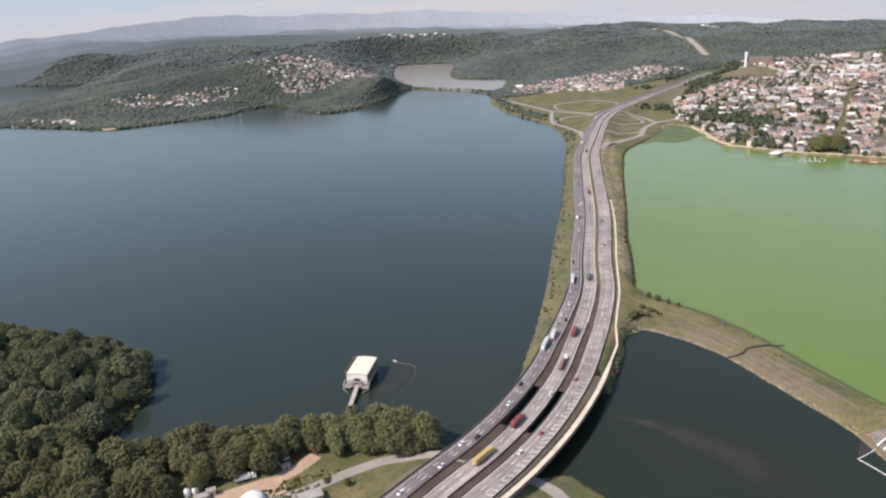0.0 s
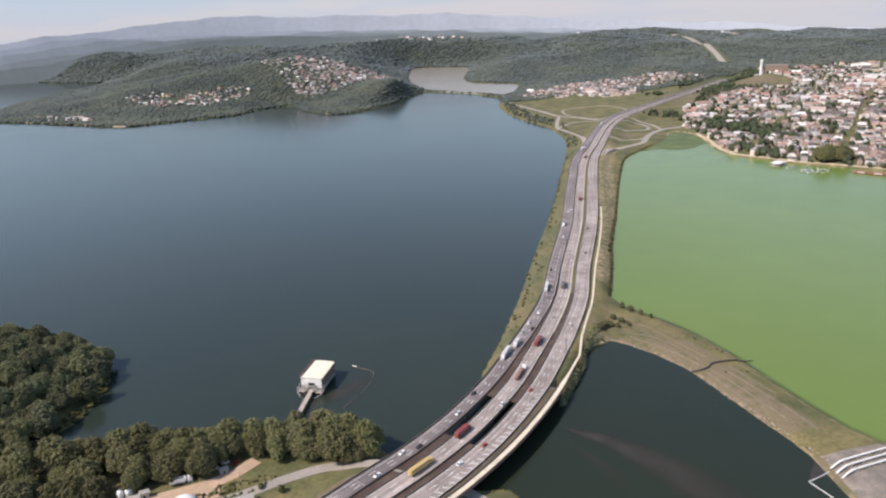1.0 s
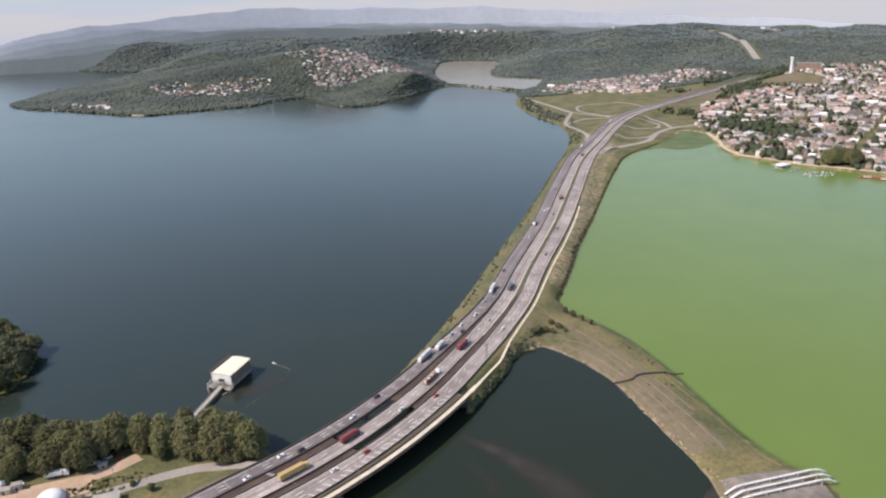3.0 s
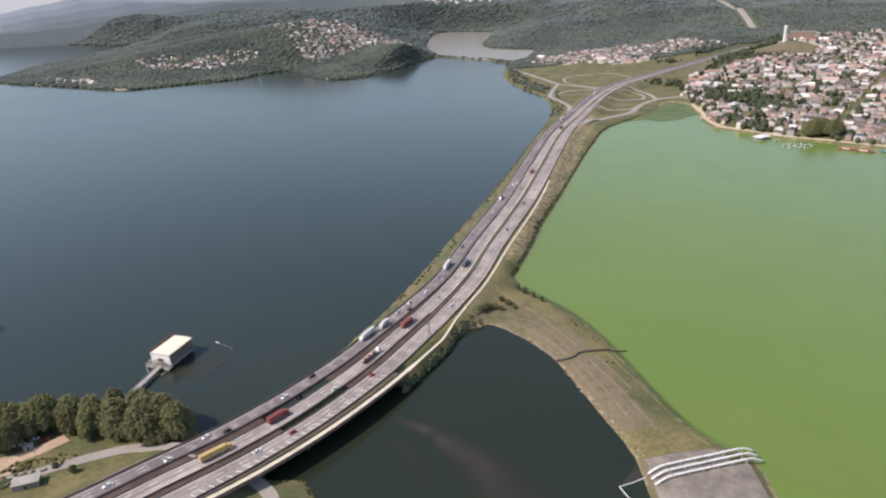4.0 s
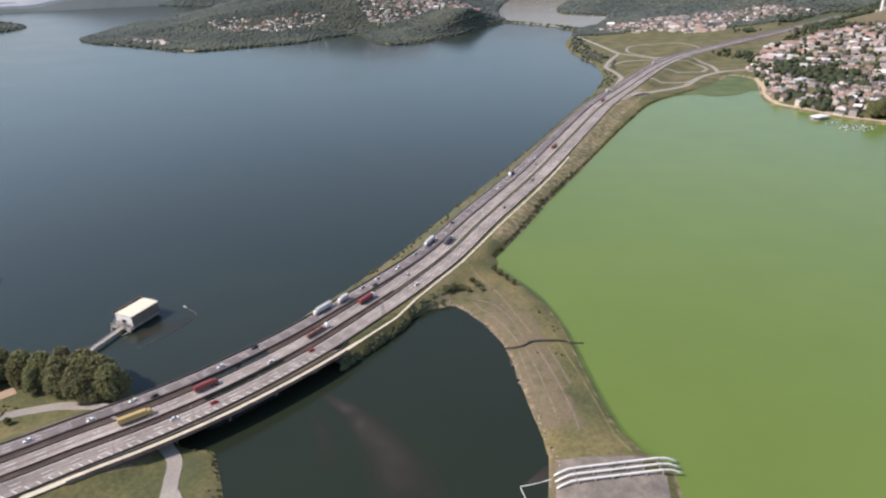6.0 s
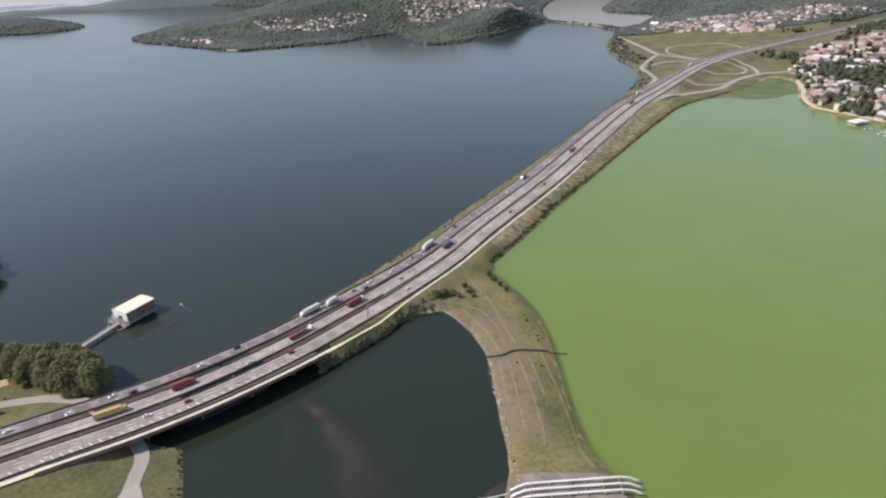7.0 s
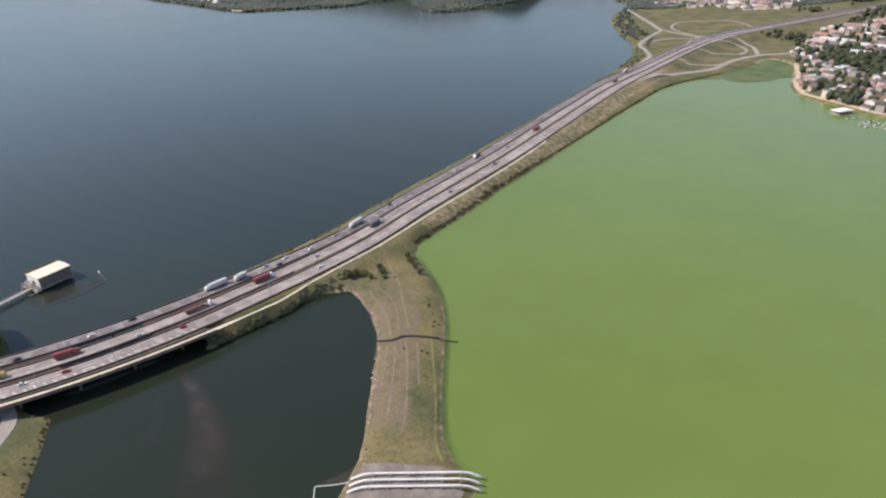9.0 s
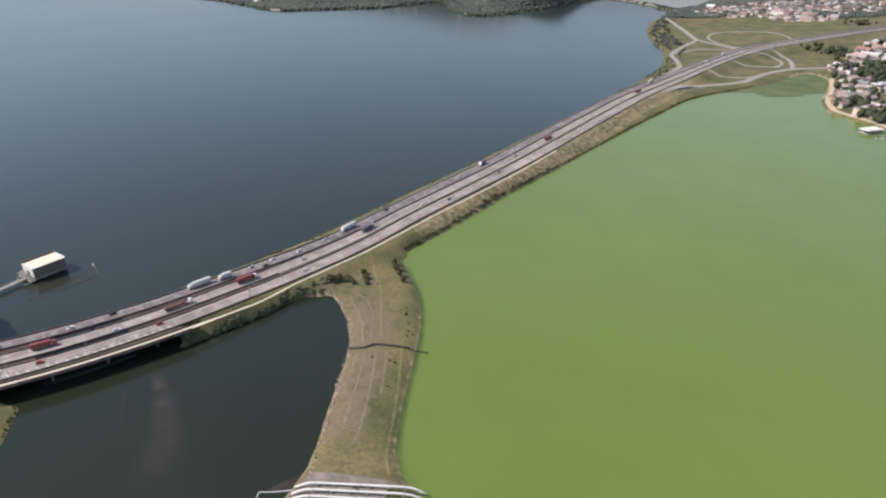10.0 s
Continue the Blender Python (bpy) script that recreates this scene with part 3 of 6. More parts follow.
rail_run("guard_rail", edge_of("left_out", -0.35), START, 640, 0.85, 0.3, RAIL, "dark steel guard rail along the carriageway")
rail_run("guard_rail", edge_of("left_out", -0.35), 640, END, 0.8, 0.2, CONCRETE, "grey steel guard rail along the causeway")
rail_run("guard_rail", edge_of("left_in", 0.35), START, END, 0.85, 0.3, RAIL, "dark steel guard rail along the median")
rail_run("guard_rail", edge_of("mid_in", -0.3), START, END, 0.8, 0.25, RAIL, "dark steel guard rail along the median")
rail_run("guard_rail", edge_of("mid_out", 0.3), START, 575, 0.8, 0.25, RAIL, "dark steel guard rail along the middle carriageway")
rail_run("kerb", edge_of("mid_out", 0.35), 575, END, 0.6, 0.45, CREAM, "cream concrete barrier along the middle carriageway")
rail_run("guard_rail", edge_of("right_in", -0.3), START, END, 0.8, 0.25, RAIL, "dark steel guard rail along the median")
rail_run("guard_rail", edge_of("right_out", 0.5), START, END, 0.85, 0.3, RAIL, "dark steel guard rail along the outer carriageway")


def walk_off(s):
    return float(np.interp(s, [330, 400, 500, 545, 575, 610, 656, 780, 900], [33.5, 34.2, 34.8, 36.5, 31.6, 29.4, 28.8, 31.0, 31.5]))


def walk_wide(s):
    return float(np.interp(s, [500, 520], [3.2, 1.5]))


tagged(ribbon("footpath", lambda s: walk_off(s) - walk_wide(s) / 2, lambda s: walk_off(s) + walk_wide(s) / 2, 345, 930, 0.02, 0.16, CREAM), "narrow cream concrete footpath beside the highway", "footpath", kind="structure")
tagged(ribbon("service_strip", edge_of("right_out", 1.3), lambda s: walk_off(s) - 1.9, BRIDGE_0 - 20, BRIDGE_1, -0.05, 0.1, MOSS), "mossy brown strip between carriageway and footpath", "strip", kind="structure")
rail_run("parapet", lambda s: walk_off(s) + 2.0, BRIDGE_0 - 10, BRIDGE_1 + 4, 0.85, 0.45, PARAPET, "red-brown weathered bridge parapet")
tagged(ribbon("fascia", lambda s: walk_off(s) + 1.85, lambda s: walk_off(s) + 2.28, BRIDGE_0 - 10, BRIDGE_1 + 4, -0.31, 0.6, PARAPET), "red-brown concrete edge beam of the bridge", "beam", kind="structure")
tagged(ribbon("footpath_slab", lambda s: walk_off(s) - 1.8, lambda s: walk_off(s) + 2.2, BRIDGE_0, BRIDGE_1, -0.16, 0.45, DARK_CONCRETE), "dark concrete slab that carries the footpath", "slab", kind="structure")
rail_run("hand_rail", lambda s: walk_off(s) - 1.85, BRIDGE_0 - 4, BRIDGE_1 + 4, 1.0, 0.2, RAIL, "dark steel hand rail of the footpath")

# lane marks
verts, faces, seams = [], [], []


def mark(s0, s1, off, wide):
    k = len(verts)
    for s, d in ((s0, -wide / 2), (s0, wide / 2), (s1, wide / 2), (s1, -wide / 2)):
        verts.append(on_highway(s, off(s) + d, 0.02))
    faces.append((k, k + 1, k + 2, k + 3))


def between(a, b, f):
    return lambda s: a(s) * (1 - f) + b(s) * f


for key, inner in (("left", (0.40, 0.68)), ("mid", (0.36, 0.68)), ("right", (0.36, 0.62))):
    lf, rf = sides(key)
    for f in inner:
        for s in np.arange(330, 1900, 12.0):
            mark(s, s + 4.2, between(lf, rf, f), 0.34)
    for f in ((0.17, 0.975) if key == "left" else (0.04, 0.955)):
        for s in np.arange(330, 1900, 8.0):
            mark(s, s + 8.0, between(lf, rf, f), 0.22)
for s in np.arange(BRIDGE_0 - 50, BRIDGE_1 - 4, 4.3):
    k = len(verts)
    o = edge_of("right_out")
    for ds, d in ((0, -3.6), (0.55, -3.6), (2.0, -0.7), (1.45, -0.7)):
        verts.append(on_highway(s + ds, o(s) + d, 0.02))
    faces.append((k, k + 1, k + 2, k + 3))
for s in np.linspace(BRIDGE_0, BRIDGE_1, 5):
    for key, _, _ in CARRIAGEWAYS:
        lf, rf = sides(key)
        k = len(verts)
        for ds, d in ((-0.22, lf(s) + 0.4), (0.22, lf(s) + 0.4), (0.22, rf(s) - 0.4), (-0.22, rf(s) - 0.4)):
            verts.append(on_highway(s + ds, d, 0.016))
        seams.append((k, k + 1, k + 2, k + 3))
tagged(mesh_of("joint_lines", verts, seams, CONCRETE), "pale expansion joints across the bridge decks", "joints", kind="stuff")
tagged(mesh_of("lane_marks", verts, faces, LANE_PAINT), "white lane lines and hatching on the carriageways", "road markings", kind="stuff")


# ---- roads on the land ----
def on_grid(table, x, y):
    i = int(np.clip(np.searchsorted(GX, x) - 1, 0, nx - 2))
    j = int(np.clip(np.searchsorted(GY, y) - 1, 0, ny - 2))
    u, v = (x - GX[i]) / (GX[i + 1] - GX[i]), (y - GY[j]) / (GY[j + 1] - GY[j])
    return float((table[j, i] * (1 - u) + table[j, i + 1] * u) * (1 - v) + (table[j + 1, i] * (1 - u) + table[j + 1, i + 1] * u) * v)


def ground_at(x, y):
    """The height of the ground's mesh."""
    return on_grid(gz, x, y)


def inland_at(x, y):
    """Metres from the shore, from the ground's grid."""
    return on_grid(shore, x, y)


def path_strip(name, points, wide, mat, label, lift=0.3, category="road"):
    """A strip of that width that lies on the ground along a smooth line."""
    line = smooth_line(points, 4.0)[:, :2]
    way = np.gradient(line, axis=0)
    way /= np.linalg.norm(way, axis=1)[:, None]
    verts, faces = [], []
    for (x, y), (dx, dy) in zip(line, way):
        lo, hi = (x - dy * wide / 2, y + dx * wide / 2), (x + dy * wide / 2, y - dx * wide / 2)
        za, zb, zc = ground_at(*lo), ground_at(*hi), ground_at(x, y)
        z = max(za, zb, zc) + lift
        verts += [(*lo, max(za + lift, z - 0.6)), (*hi, max(zb + lift, z - 0.6)), (*hi, min(za, zb) - 0.5), (*lo, min(za, zb) - 0.5)]
    for i in range(len(line) - 1):
        a, b = 4 * i, 4 * i + 4
        for j in range(4):
            faces.append((a + j, b + j, b + (j + 1) % 4, a + (j + 1) % 4))
    faces += [(0, 1, 2, 3), tuple(len(verts) - 1 - j for j in range(4))]
    return tagged(mesh_of(name, verts, faces, mat), label, category, kind="structure")


RAMP = material("pale ramp asphalt", (0.335, 0.30, 0.265), 0.9, 0.12, 0.05, 0.6)
for pts, wide in (([(262, 1222), (270, 1272), (274, 1335), (262, 1400), (247, 1458), (256, 1540), (276, 1650)], 8),
                  ([(246, 1458), (285, 1528), (330, 1548), (362, 1545)], 7), ([(276, 1650), (318, 1605), (356, 1560)], 8),
                  ([(352, 1580), (310, 1640), (294, 1690), (306, 1770), (364, 1806), (423, 1800), (452, 1735), (440, 1690)], 5.5),
                  ([(428, 1404), (374, 1392), (334, 1396), (312, 1346), (328, 1292), (372, 1286), (400, 1318)], 5.5),
                  ([(352, 1420), (356, 1468), (384, 1486), (418, 1492), (432, 1440), (418, 1398)], 5.5),
                  ([(272, 1120), (292, 1165), (328, 1206), (374, 1255), (409, 1340), (448, 1396), (493, 1425), (560, 1440), (640, 1420)], 10),
                  ([(448, 1396), (446, 1468), (430, 1520), (392, 1552), (350, 1590)], 7),
                  ([(276, 1650), (267, 1672), (244, 1755), (200, 1897), (170, 2004), (178, 2150), (150, 2225), (90, 2292), (12, 2380), (-84, 2470), (-150, 2480)], 10)):
    path_strip("ramp", pts, wide, RAMP, "pale asphalt slip road of the interchange")
path_strip("far_road", [(1080, 2800), (1141, 3105), (1206, 3457), (1226, 3708), (1253, 4050)], 24, RAMP, "distant pale highway cut through woodland", 2.0)
path_strip("service_road", [(-140, 238), (-100, 264), (-69, 282), (-48, 295), (-30, 303), (-12, 302), (16, 291), (38, 284), (50, 275), (56, 263), (61, 251), (60, 241), (50, 230), (34, 221), (10, 214)], 6.8, RAMP, "pale service road that passes under the bridge", 0.25)
path_strip("service_road", [(58, 258), (66, 251), (78, 236), (92, 216), (110, 194)], 6.0, RAMP, "pale side branch of the service road", 0.22)
path_strip("dirt_track", [(-150, 262), (-108, 281), (-88, 291), (-78, 299), (-70, 310)], 8.0, DIRT, "sandy dirt track by the lake shore", 0.2, "track")
path_strip("dirt_yard", [(-118, 270), (-96, 280), (-82, 287)], 13, DIRT, "sandy yard by the lake shore", 0.16, "track")
TRODDEN = material("trodden straw-coloured earth", (0.21, 0.17, 0.09), 0.95, 0.2, 0.1, 1.0)
STREAK = material("worn brownish earth", (0.205, 0.163, 0.118), 0.95, 0.25, 0.2, 1.2)
STRAW = material("dry yellow-green grass", (0.20, 0.19, 0.075), 0.95, 0.25, 0.15, 1.2)
RUBBLE = material("pale pinkish rubble", (0.27, 0.21, 0.165), 0.9, 0.25, 0.3, 2.0, island=0.3)
path_strip("walk_track", [(140, 510), (151, 498), (162, 482), (175, 465), (184, 449), (195, 429), (202, 416)], 1.3, TRODDEN, "trodden path along the dam", 0.1, "track")
path_strip("grass_strip", [(214, 420), (221, 404), (231, 381), (239, 361), (246, 342), (251, 329), (257, 321)], 1.5, STRAW, "strip of dry yellow-green grass on the dam", 0.1, "grass")
for pts in ([(200, 400), (208, 380), (215, 360), (221, 342)], [(206, 402), (215, 382), (223, 362), (230, 342), (233, 330)], [(196, 398), (203, 378), (210, 358)], [(212, 404), (220, 386), (227, 368)]):
    path_strip("wear_streak", pts, 1.1, STREAK, "pale worn streak along the dam", 0.06, "track")
for pts in ([(152, 448), (163, 437), (174, 424), (184, 411), (189, 401)], [(160, 451), (177, 433), (187, 420), (194, 407)], [(162, 454), (172, 451), (187, 433), (197, 412)], [(165, 436), (172, 438), (178, 434)], [(176, 424), (182, 428), (187, 421)], [(184, 412), (189, 416), (194, 408)]):
    path_strip("terrace_edge", pts, 0.8, STREAK, "low pale terrace edge on the dam's slope", 0.1, "terrace")

SAND = material("pale beach sand", (0.50, 0.41, 0.29), 0.95, 0.12, 0.1, 1.0)
path_strip("beach", [(502, 1345), (497, 1262), (486, 1182), (490, 1128), (504, 1105), (528, 1079), (558, 1043), (598, 1016), (660, 968), (745, 912)], 6.5, SAND, "narrow sandy beach below the town", 0.15, "beach")
path_strip("beach", [(-1190, 1908), (-1120, 1880), (-1030, 1842), (-950, 1800), (-880, 1766), (-822, 1754), (-760, 1812), (-690, 1864)], 14, SAND, "narrow sandy beach of the peninsula", 0.4, "beach")
path_strip("beach", [(-330, 1884), (-295, 1880), (-262, 1896)], 16, SAND, "sandy landing place of the peninsula", 0.4, "beach")
# ---- dam ----
PIPE = material("white painted steel pipe", (0.78, 0.77, 0.74), 0.45, 0.06)
STEEL = material("grey galvanised steel", (0.36, 0.35, 0.34), 0.5, 0.15, metal=0.4)
HOSE = material("dark weathered rubber", (0.045, 0.042, 0.036), 0.8, 0.2)
SLAB = material("grey gravelled crest", (0.20, 0.175, 0.15), 0.95, 0.2, 0.15, 1.5, second=(0.235, 0.20, 0.17))


def sweep(bm, points, r, n=8):
    """A round tube along a smooth line of 3D points."""
    line = smooth_line(points, 2.0)
    way = np.gradient(line, axis=0)
    rows = []
    for p, d in zip(line, way):
        t = Vector(d).to_track_quat("Z", "Y").to_matrix()
        rows.append([bm.verts.new(Vector(p) + t @ Vector((r * math.cos(2 * math.pi * i / n), r * math.sin(2 * math.pi * i / n), 0))) for i in range(n)])
    for a, b in zip(rows, rows[1:]):
        for i in range(n):
            bm.faces.new((a[i], a[(i + 1) % n], b[(i + 1) % n], b[i]))
    bm.faces.new(rows[0][::-1])
    bm.faces.new(rows[-1])


# gravelled crest that the pipes cross
bm = bmesh.new()
rows = []
for f in np.linspace(0, 1, 9):
    y = 318 - 90 * f
    a, b = 224 + 3 * f, 271 + 4 * f - 8 * max(0, 0.12 - f) / 0.12
    rows.append([bm.verts.new((a + (b - a) * u, y - 10 * (1 - u) * (1 - f), ground_at(a + (b - a) * u, y - 10 * (1 - u) * (1 - f)) + 0.15)) for u in np.linspace(0, 1, 12)])
for p, q in zip(rows, rows[1:]):
    for i in range(11):
        bm.faces.new((p[i], q[i], q[i + 1], p[i + 1]))
tagged(part("dam_crest", bm, SLAB, smooth=True), "grey gravelled crest of the dam", "dam", kind="structure")

for k in range(3):
    q = Vector((0.9, -3.7)) * k
    pipe = thing("pipeline", label="white steel pipe laid across the dam on low saddles", category="pipe", group="pipes across the dam")
    bm = bmesh.new()
    sweep(bm, [(223 + q.x, 297.4 + q.y, 2.2), (227.5 + q.x, 299.6 + q.y, 4.1), (232 + q.x, 301.4 + q.y, 4.7), (250 + q.x, 307.9 + q.y, 4.7), (268 + q.x, 314.4 + q.y, 4.7), (271.5 + q.x, 315.6 + q.y, 4.2), (276.8 + q.x, 317.2 + q.y, 1.6)], 0.48, 10)
    part("tube", bm, PIPE, pipe, smooth=True)
    for p, d in (((231.4, 301.2, 4.7), (2.8, 1, 0)), ((268.4, 314.5, 4.6), (2.8, 1, -0.2)), ((250, 307.9, 4.7), (2.8, 1, 0))):
        bm = bmesh.new()
        p, d = Vector(p) + Vector((q.x, q.y, 0)), Vector(d).normalized() * 0.16
        rod(bm, p - d, p + d, 0.6, n=12)
        part("flange", bm, STEEL, pipe)
    for u in np.linspace(0.05, 0.95, 6):
        x, y = 230 + 40 * u + q.x, 300.7 + 14.4 * u + q.y
        bm = bmesh.new()
        box(bm, -0.3, 0.3, -0.7, 0.7, min(-0.3, ground_at(x, y) - 4.2), 0.2, 0.06, pose(x, y, 4.2, 0, 0, 20))
        part("saddle", bm, CONCRETE, pipe)
boom = thing("floating_boom", label="thin white floating boom anchored beside the dam pipes", category="boom")
bm = bmesh.new()
sweep(bm, [(224, 298.5, 0.3), (217, 294.2, 0.15), (211, 291.2, 0.15), (209.3, 290.6, 0.15), (209.4, 289.4, 0.15), (211, 286, 0.15), (214, 279, 0.15), (218, 268, 0.15)], 0.22, 6)
part("float_line", bm, PIPE, boom, smooth=True)
hose = thing("dark_pipeline", label="dark rubber pipe draped over the dam into the green water", category="pipe")
bm = bmesh.new()
sweep(bm, [(x, y, max(ground_at(x, y), 0) + 0.5) for x, y in ((188.1, 401.1), (194.3, 400.7), (199.3, 402.5), (201.7, 406), (206.9, 408.1), (215.1, 410.4), (221.4, 412.9))], 0.7, 8)
part("tube", bm, HOSE, hose, smooth=True)
bm = bmesh.new()
sweep(bm, [(221.4, 412.9, max(ground_at(221.4, 412.9), 0) + 0.5), (224.3, 413.8, 0.6), (232.8, 415.2, 0.05)], 0.5, 8)
part("outlet", bm, HOSE, hose, smooth=True)

# ---- a brown plume under the surface of the basin ----
SILT = material("silty brown water", (0.064, 0.054, 0.041), 0.2, 0.15, 0.05, 0.4)
n_, l_ = SILT.node_tree.nodes, SILT.node_tree.links
fade = n_.new("ShaderNodeAttribute")
fade.attribute_name = "fade"
clear, mixer = n_.new("ShaderNodeBsdfTransparent"), n_.new("ShaderNodeMixShader")
blot = n_.new("ShaderNodeTexNoise")
blot.inputs["Scale"].default_value, blot.inputs["Detail"].default_value = 0.09, 6
place = n_.new("ShaderNodeNewGeometry")
l_.new(place.outputs["Position"], blot.inputs["Vector"])
times = n_.new("ShaderNodeMath")
times.operation = "MULTIPLY"
l_.new(fade.outputs["Fac"], times.inputs[0])
l_.new(blot.outputs[0], times.inputs[1])
l_.new(times.outputs[0], mixer.inputs[0])
l_.new(clear.outputs[0], mixer.inputs[1])
l_.new(n_["Principled BSDF"].outputs[0], mixer.inputs[2])
l_.new(mixer.outputs[0], n_["Material Output"].inputs["Surface"])


def fade_sheet(name, points, half, strength, mat, z, label):
    """A thin sheet along a line, fading to its sides and ends; half and strength: functions of the share of its length."""
    line = smooth_line(points, 3.0)
    way = np.gradient(line, axis=0)
    way /= np.linalg.norm(way, axis=1)[:, None]
    us = np.linspace(-1, 1, 13)
    pv, fv = [], []
    for i, (p, w) in enumerate(zip(line, way)):
        t = i / (len(line) - 1)
        for u in us:
            o = u * half(t)
            pv.append((p[0] + w[1] * o, p[1] - w[0] * o, z))
            fv.append(max(0.0, 1 - u * u) ** 1.5 * strength(t))
    k = len(us)
    ob = mesh_of(name, pv, [(i * k + j, i * k + j + 1, (i + 1) * k + j + 1, (i + 1) * k + j) for i in range(len(line) - 1) for j in range(k - 1)], mat)
    ob.data.attributes.new("fade", "FLOAT", "POINT").data.foreach_set("value", np.array(fv, np.float32))
    return tagged(ob, label, "water", kind="stuff")


fade_sheet("silt_plume", [(94, 343), (106, 335), (121, 326), (138, 310), (152, 293), (164, 275), (174, 258)], lambda t: 2.0 + 22.0 * t, lambda t: min(1.0, t * 8) * min(1.0, (1 - t) * 3) * (1.45 - 0.6 * t), SILT, -0.03, "faint brown silt plume in the dark basin")
fade_sheet("silt_plume", [(98, 322), (108, 312), (116, 298), (120, 284)], lambda t: 2.0 + 5.0 * t, lambda t: min(1.0, t * 5) * min(1.0, (1 - t) * 3) * 0.6, SILT, -0.034, "faint brown silt streak in the dark basin")
FRINGE = SILT.copy()
FRINGE.name = "dark weedy shallows"
for node in FRINGE.node_tree.nodes:
    if node.bl_idname == "ShaderNodeMix" and not node.inputs[6].is_linked:
        node.inputs[6].default_value = (0.075, 0.098, 0.034, 1)
fade_sheet("shallows", [(272, 318), (259, 325), (248, 342), (237, 372), (226, 408), (214, 441), (199, 470), (180, 495), (166, 516)], lambda t: 5.5, lambda t: min(1.0, t * 6) * min(1.0, (1 - t) * 6) * 1.3, FRINGE, 0.02, "dark weedy shallows along the dam")
fade_sheet("shallows", [(-52, 374), (-44, 377), (-35, 385), (-27, 396), (-24, 408)], lambda t: 8.0, lambda t: min(1.0, t * 4) * min(1.0, (1 - t) * 3) * 0.9, SILT, -0.03, "brown shallows beside the pump house")

# shallow brown spit beside the crest
pv, fv = [], []
for i in range(13):
    for j in range(13):
        u, v = i / 12, j / 12
        a = Vector((224, 316)).lerp(Vector((209, 290.5)), u)
        b = Vector((232, 302)).lerp(Vector((212, 290.5)), u)
        pv.append((*a.lerp(b, v), -0.025))
        fv.append(1.5 * min(1, 5 * (1 - u)) * min(1, 6 * v + 0.05) * min(1, 6 * (1 - v) + 0.05))
spit = mesh_of("shallows", pv, [(i * 13 + j, i * 13 + j + 1, i * 13 + j + 14, i * 13 + j + 13) for i in range(12) for j in range(12)], SILT)
spit.data.attributes.new("fade", "FLOAT", "POINT").data.foreach_set("value", np.array(fv, np.float32))
tagged(spit, "brown shallows of the basin beside the dam", "water", kind="stuff")

# ---- pump house ----
WHITE_WALL = material("white painted wall", (0.78, 0.77, 0.74), 0.7, 0.08, 0.3, 3.0)
# side and back walls: their shade is put into this darker colour
SHADE_WALL = material("brown-grey wall in shade", (0.20, 0.168, 0.135), 0.85, 0.2, 0.2, 2.0)
ROOF_SHEET = material("pale cream metal roof", (0.80, 0.74, 0.58), 0.55, 0.05, 0.3, 3.0)
DARK = material("dark opening", (0.02, 0.02, 0.02), 0.8, 0.1)

pump = thing("pump_house", pose(-54.2, 396.6, -1.2, 0, 0, -11) @ Matrix.Diagonal((0.87, 0.92, 0.95, 1)), "white pump house with an arched cream roof standing in the lake", "pump house")
bm = bmesh.new()
box(bm, -8.6, 8.6, -15, 13, 3.0, 3.8, 0.1)
part("platform", bm, CONCRETE, pump)
for x in (-7, 0, 7):
    for y in (-12, -4, 4, 11):
        bm = bmesh.new()
        rod(bm, (x, y, -5), (x, y, 3.0), 0.45, n=10)
        part("support_column", bm, CONCRETE, pump)
bm = bmesh.new()
for x0, x1, z0, z1 in ((-7.9, -2.6, 4.4, 11.9), (2.6, 7.9, 4.4, 11.9), (-2.6, 2.6, 8.0, 11.9)):
    box(bm, x0, x1, -12.0, -11.6, z0, z1)
part("front_wall", bm, WHITE_WALL, pump)
for x, nm in ((-7.75, "side_wall"), (7.75, "side_wall")):
    bm = bmesh.new()
    box(bm, x - 0.15, x + 0.15, -11.6, 12.4, 2.0, 11.3)
    wall = part(nm, bm, SHADE_WALL, pump)
    for y in np.arange(-9.5, 12, 4.2):
        bm = bmesh.new()
        box(bm, x + 0.16 * (1 if x > 0 else -1) - 0.14, x + 0.16 * (1 if x > 0 else -1) + 0.14, y - 0.25, y + 0.25, 3.8, 11.2)
        part("pilaster", bm, SHADE_WALL, wall)
bm = bmesh.new()
box(bm, -7.6, 7.6, 12.0, 12.4, 3.8, 11.6)
part("back_wall", bm, SHADE_WALL, pump)
bm = bmesh.new()
prof = [(8.4 * math.sin(a), 11.3 + 0.6 * (math.cos(a * 1.0) - math.cos(1.2)) / (1 - math.cos(1.2))) for a in np.linspace(-1.2, 1.2, 11)]
prof = [(x / math.sin(1.2), z) for x, z in prof]
lo = [[bm.verts.new((x, y, z + dz)) for x, z in prof] for y in (-12.5, 12.9) for dz in (0.0, 0.22)]
for a, b in ((lo[1], lo[3]), (lo[2], lo[0]), (lo[0], lo[1]), (lo[3], lo[2])):
    for i in range(len(prof) - 1):
        bm.faces.new((a[i], a[i + 1], b[i + 1], b[i]))
for i in (0, -1):
    f = [lo[0][i], lo[2][i], lo[3][i], lo[1][i]]
    bm.faces.new(f if i else f[::-1])
part("roof", bm, ROOF_SHEET, pump, "arched cream metal roof")
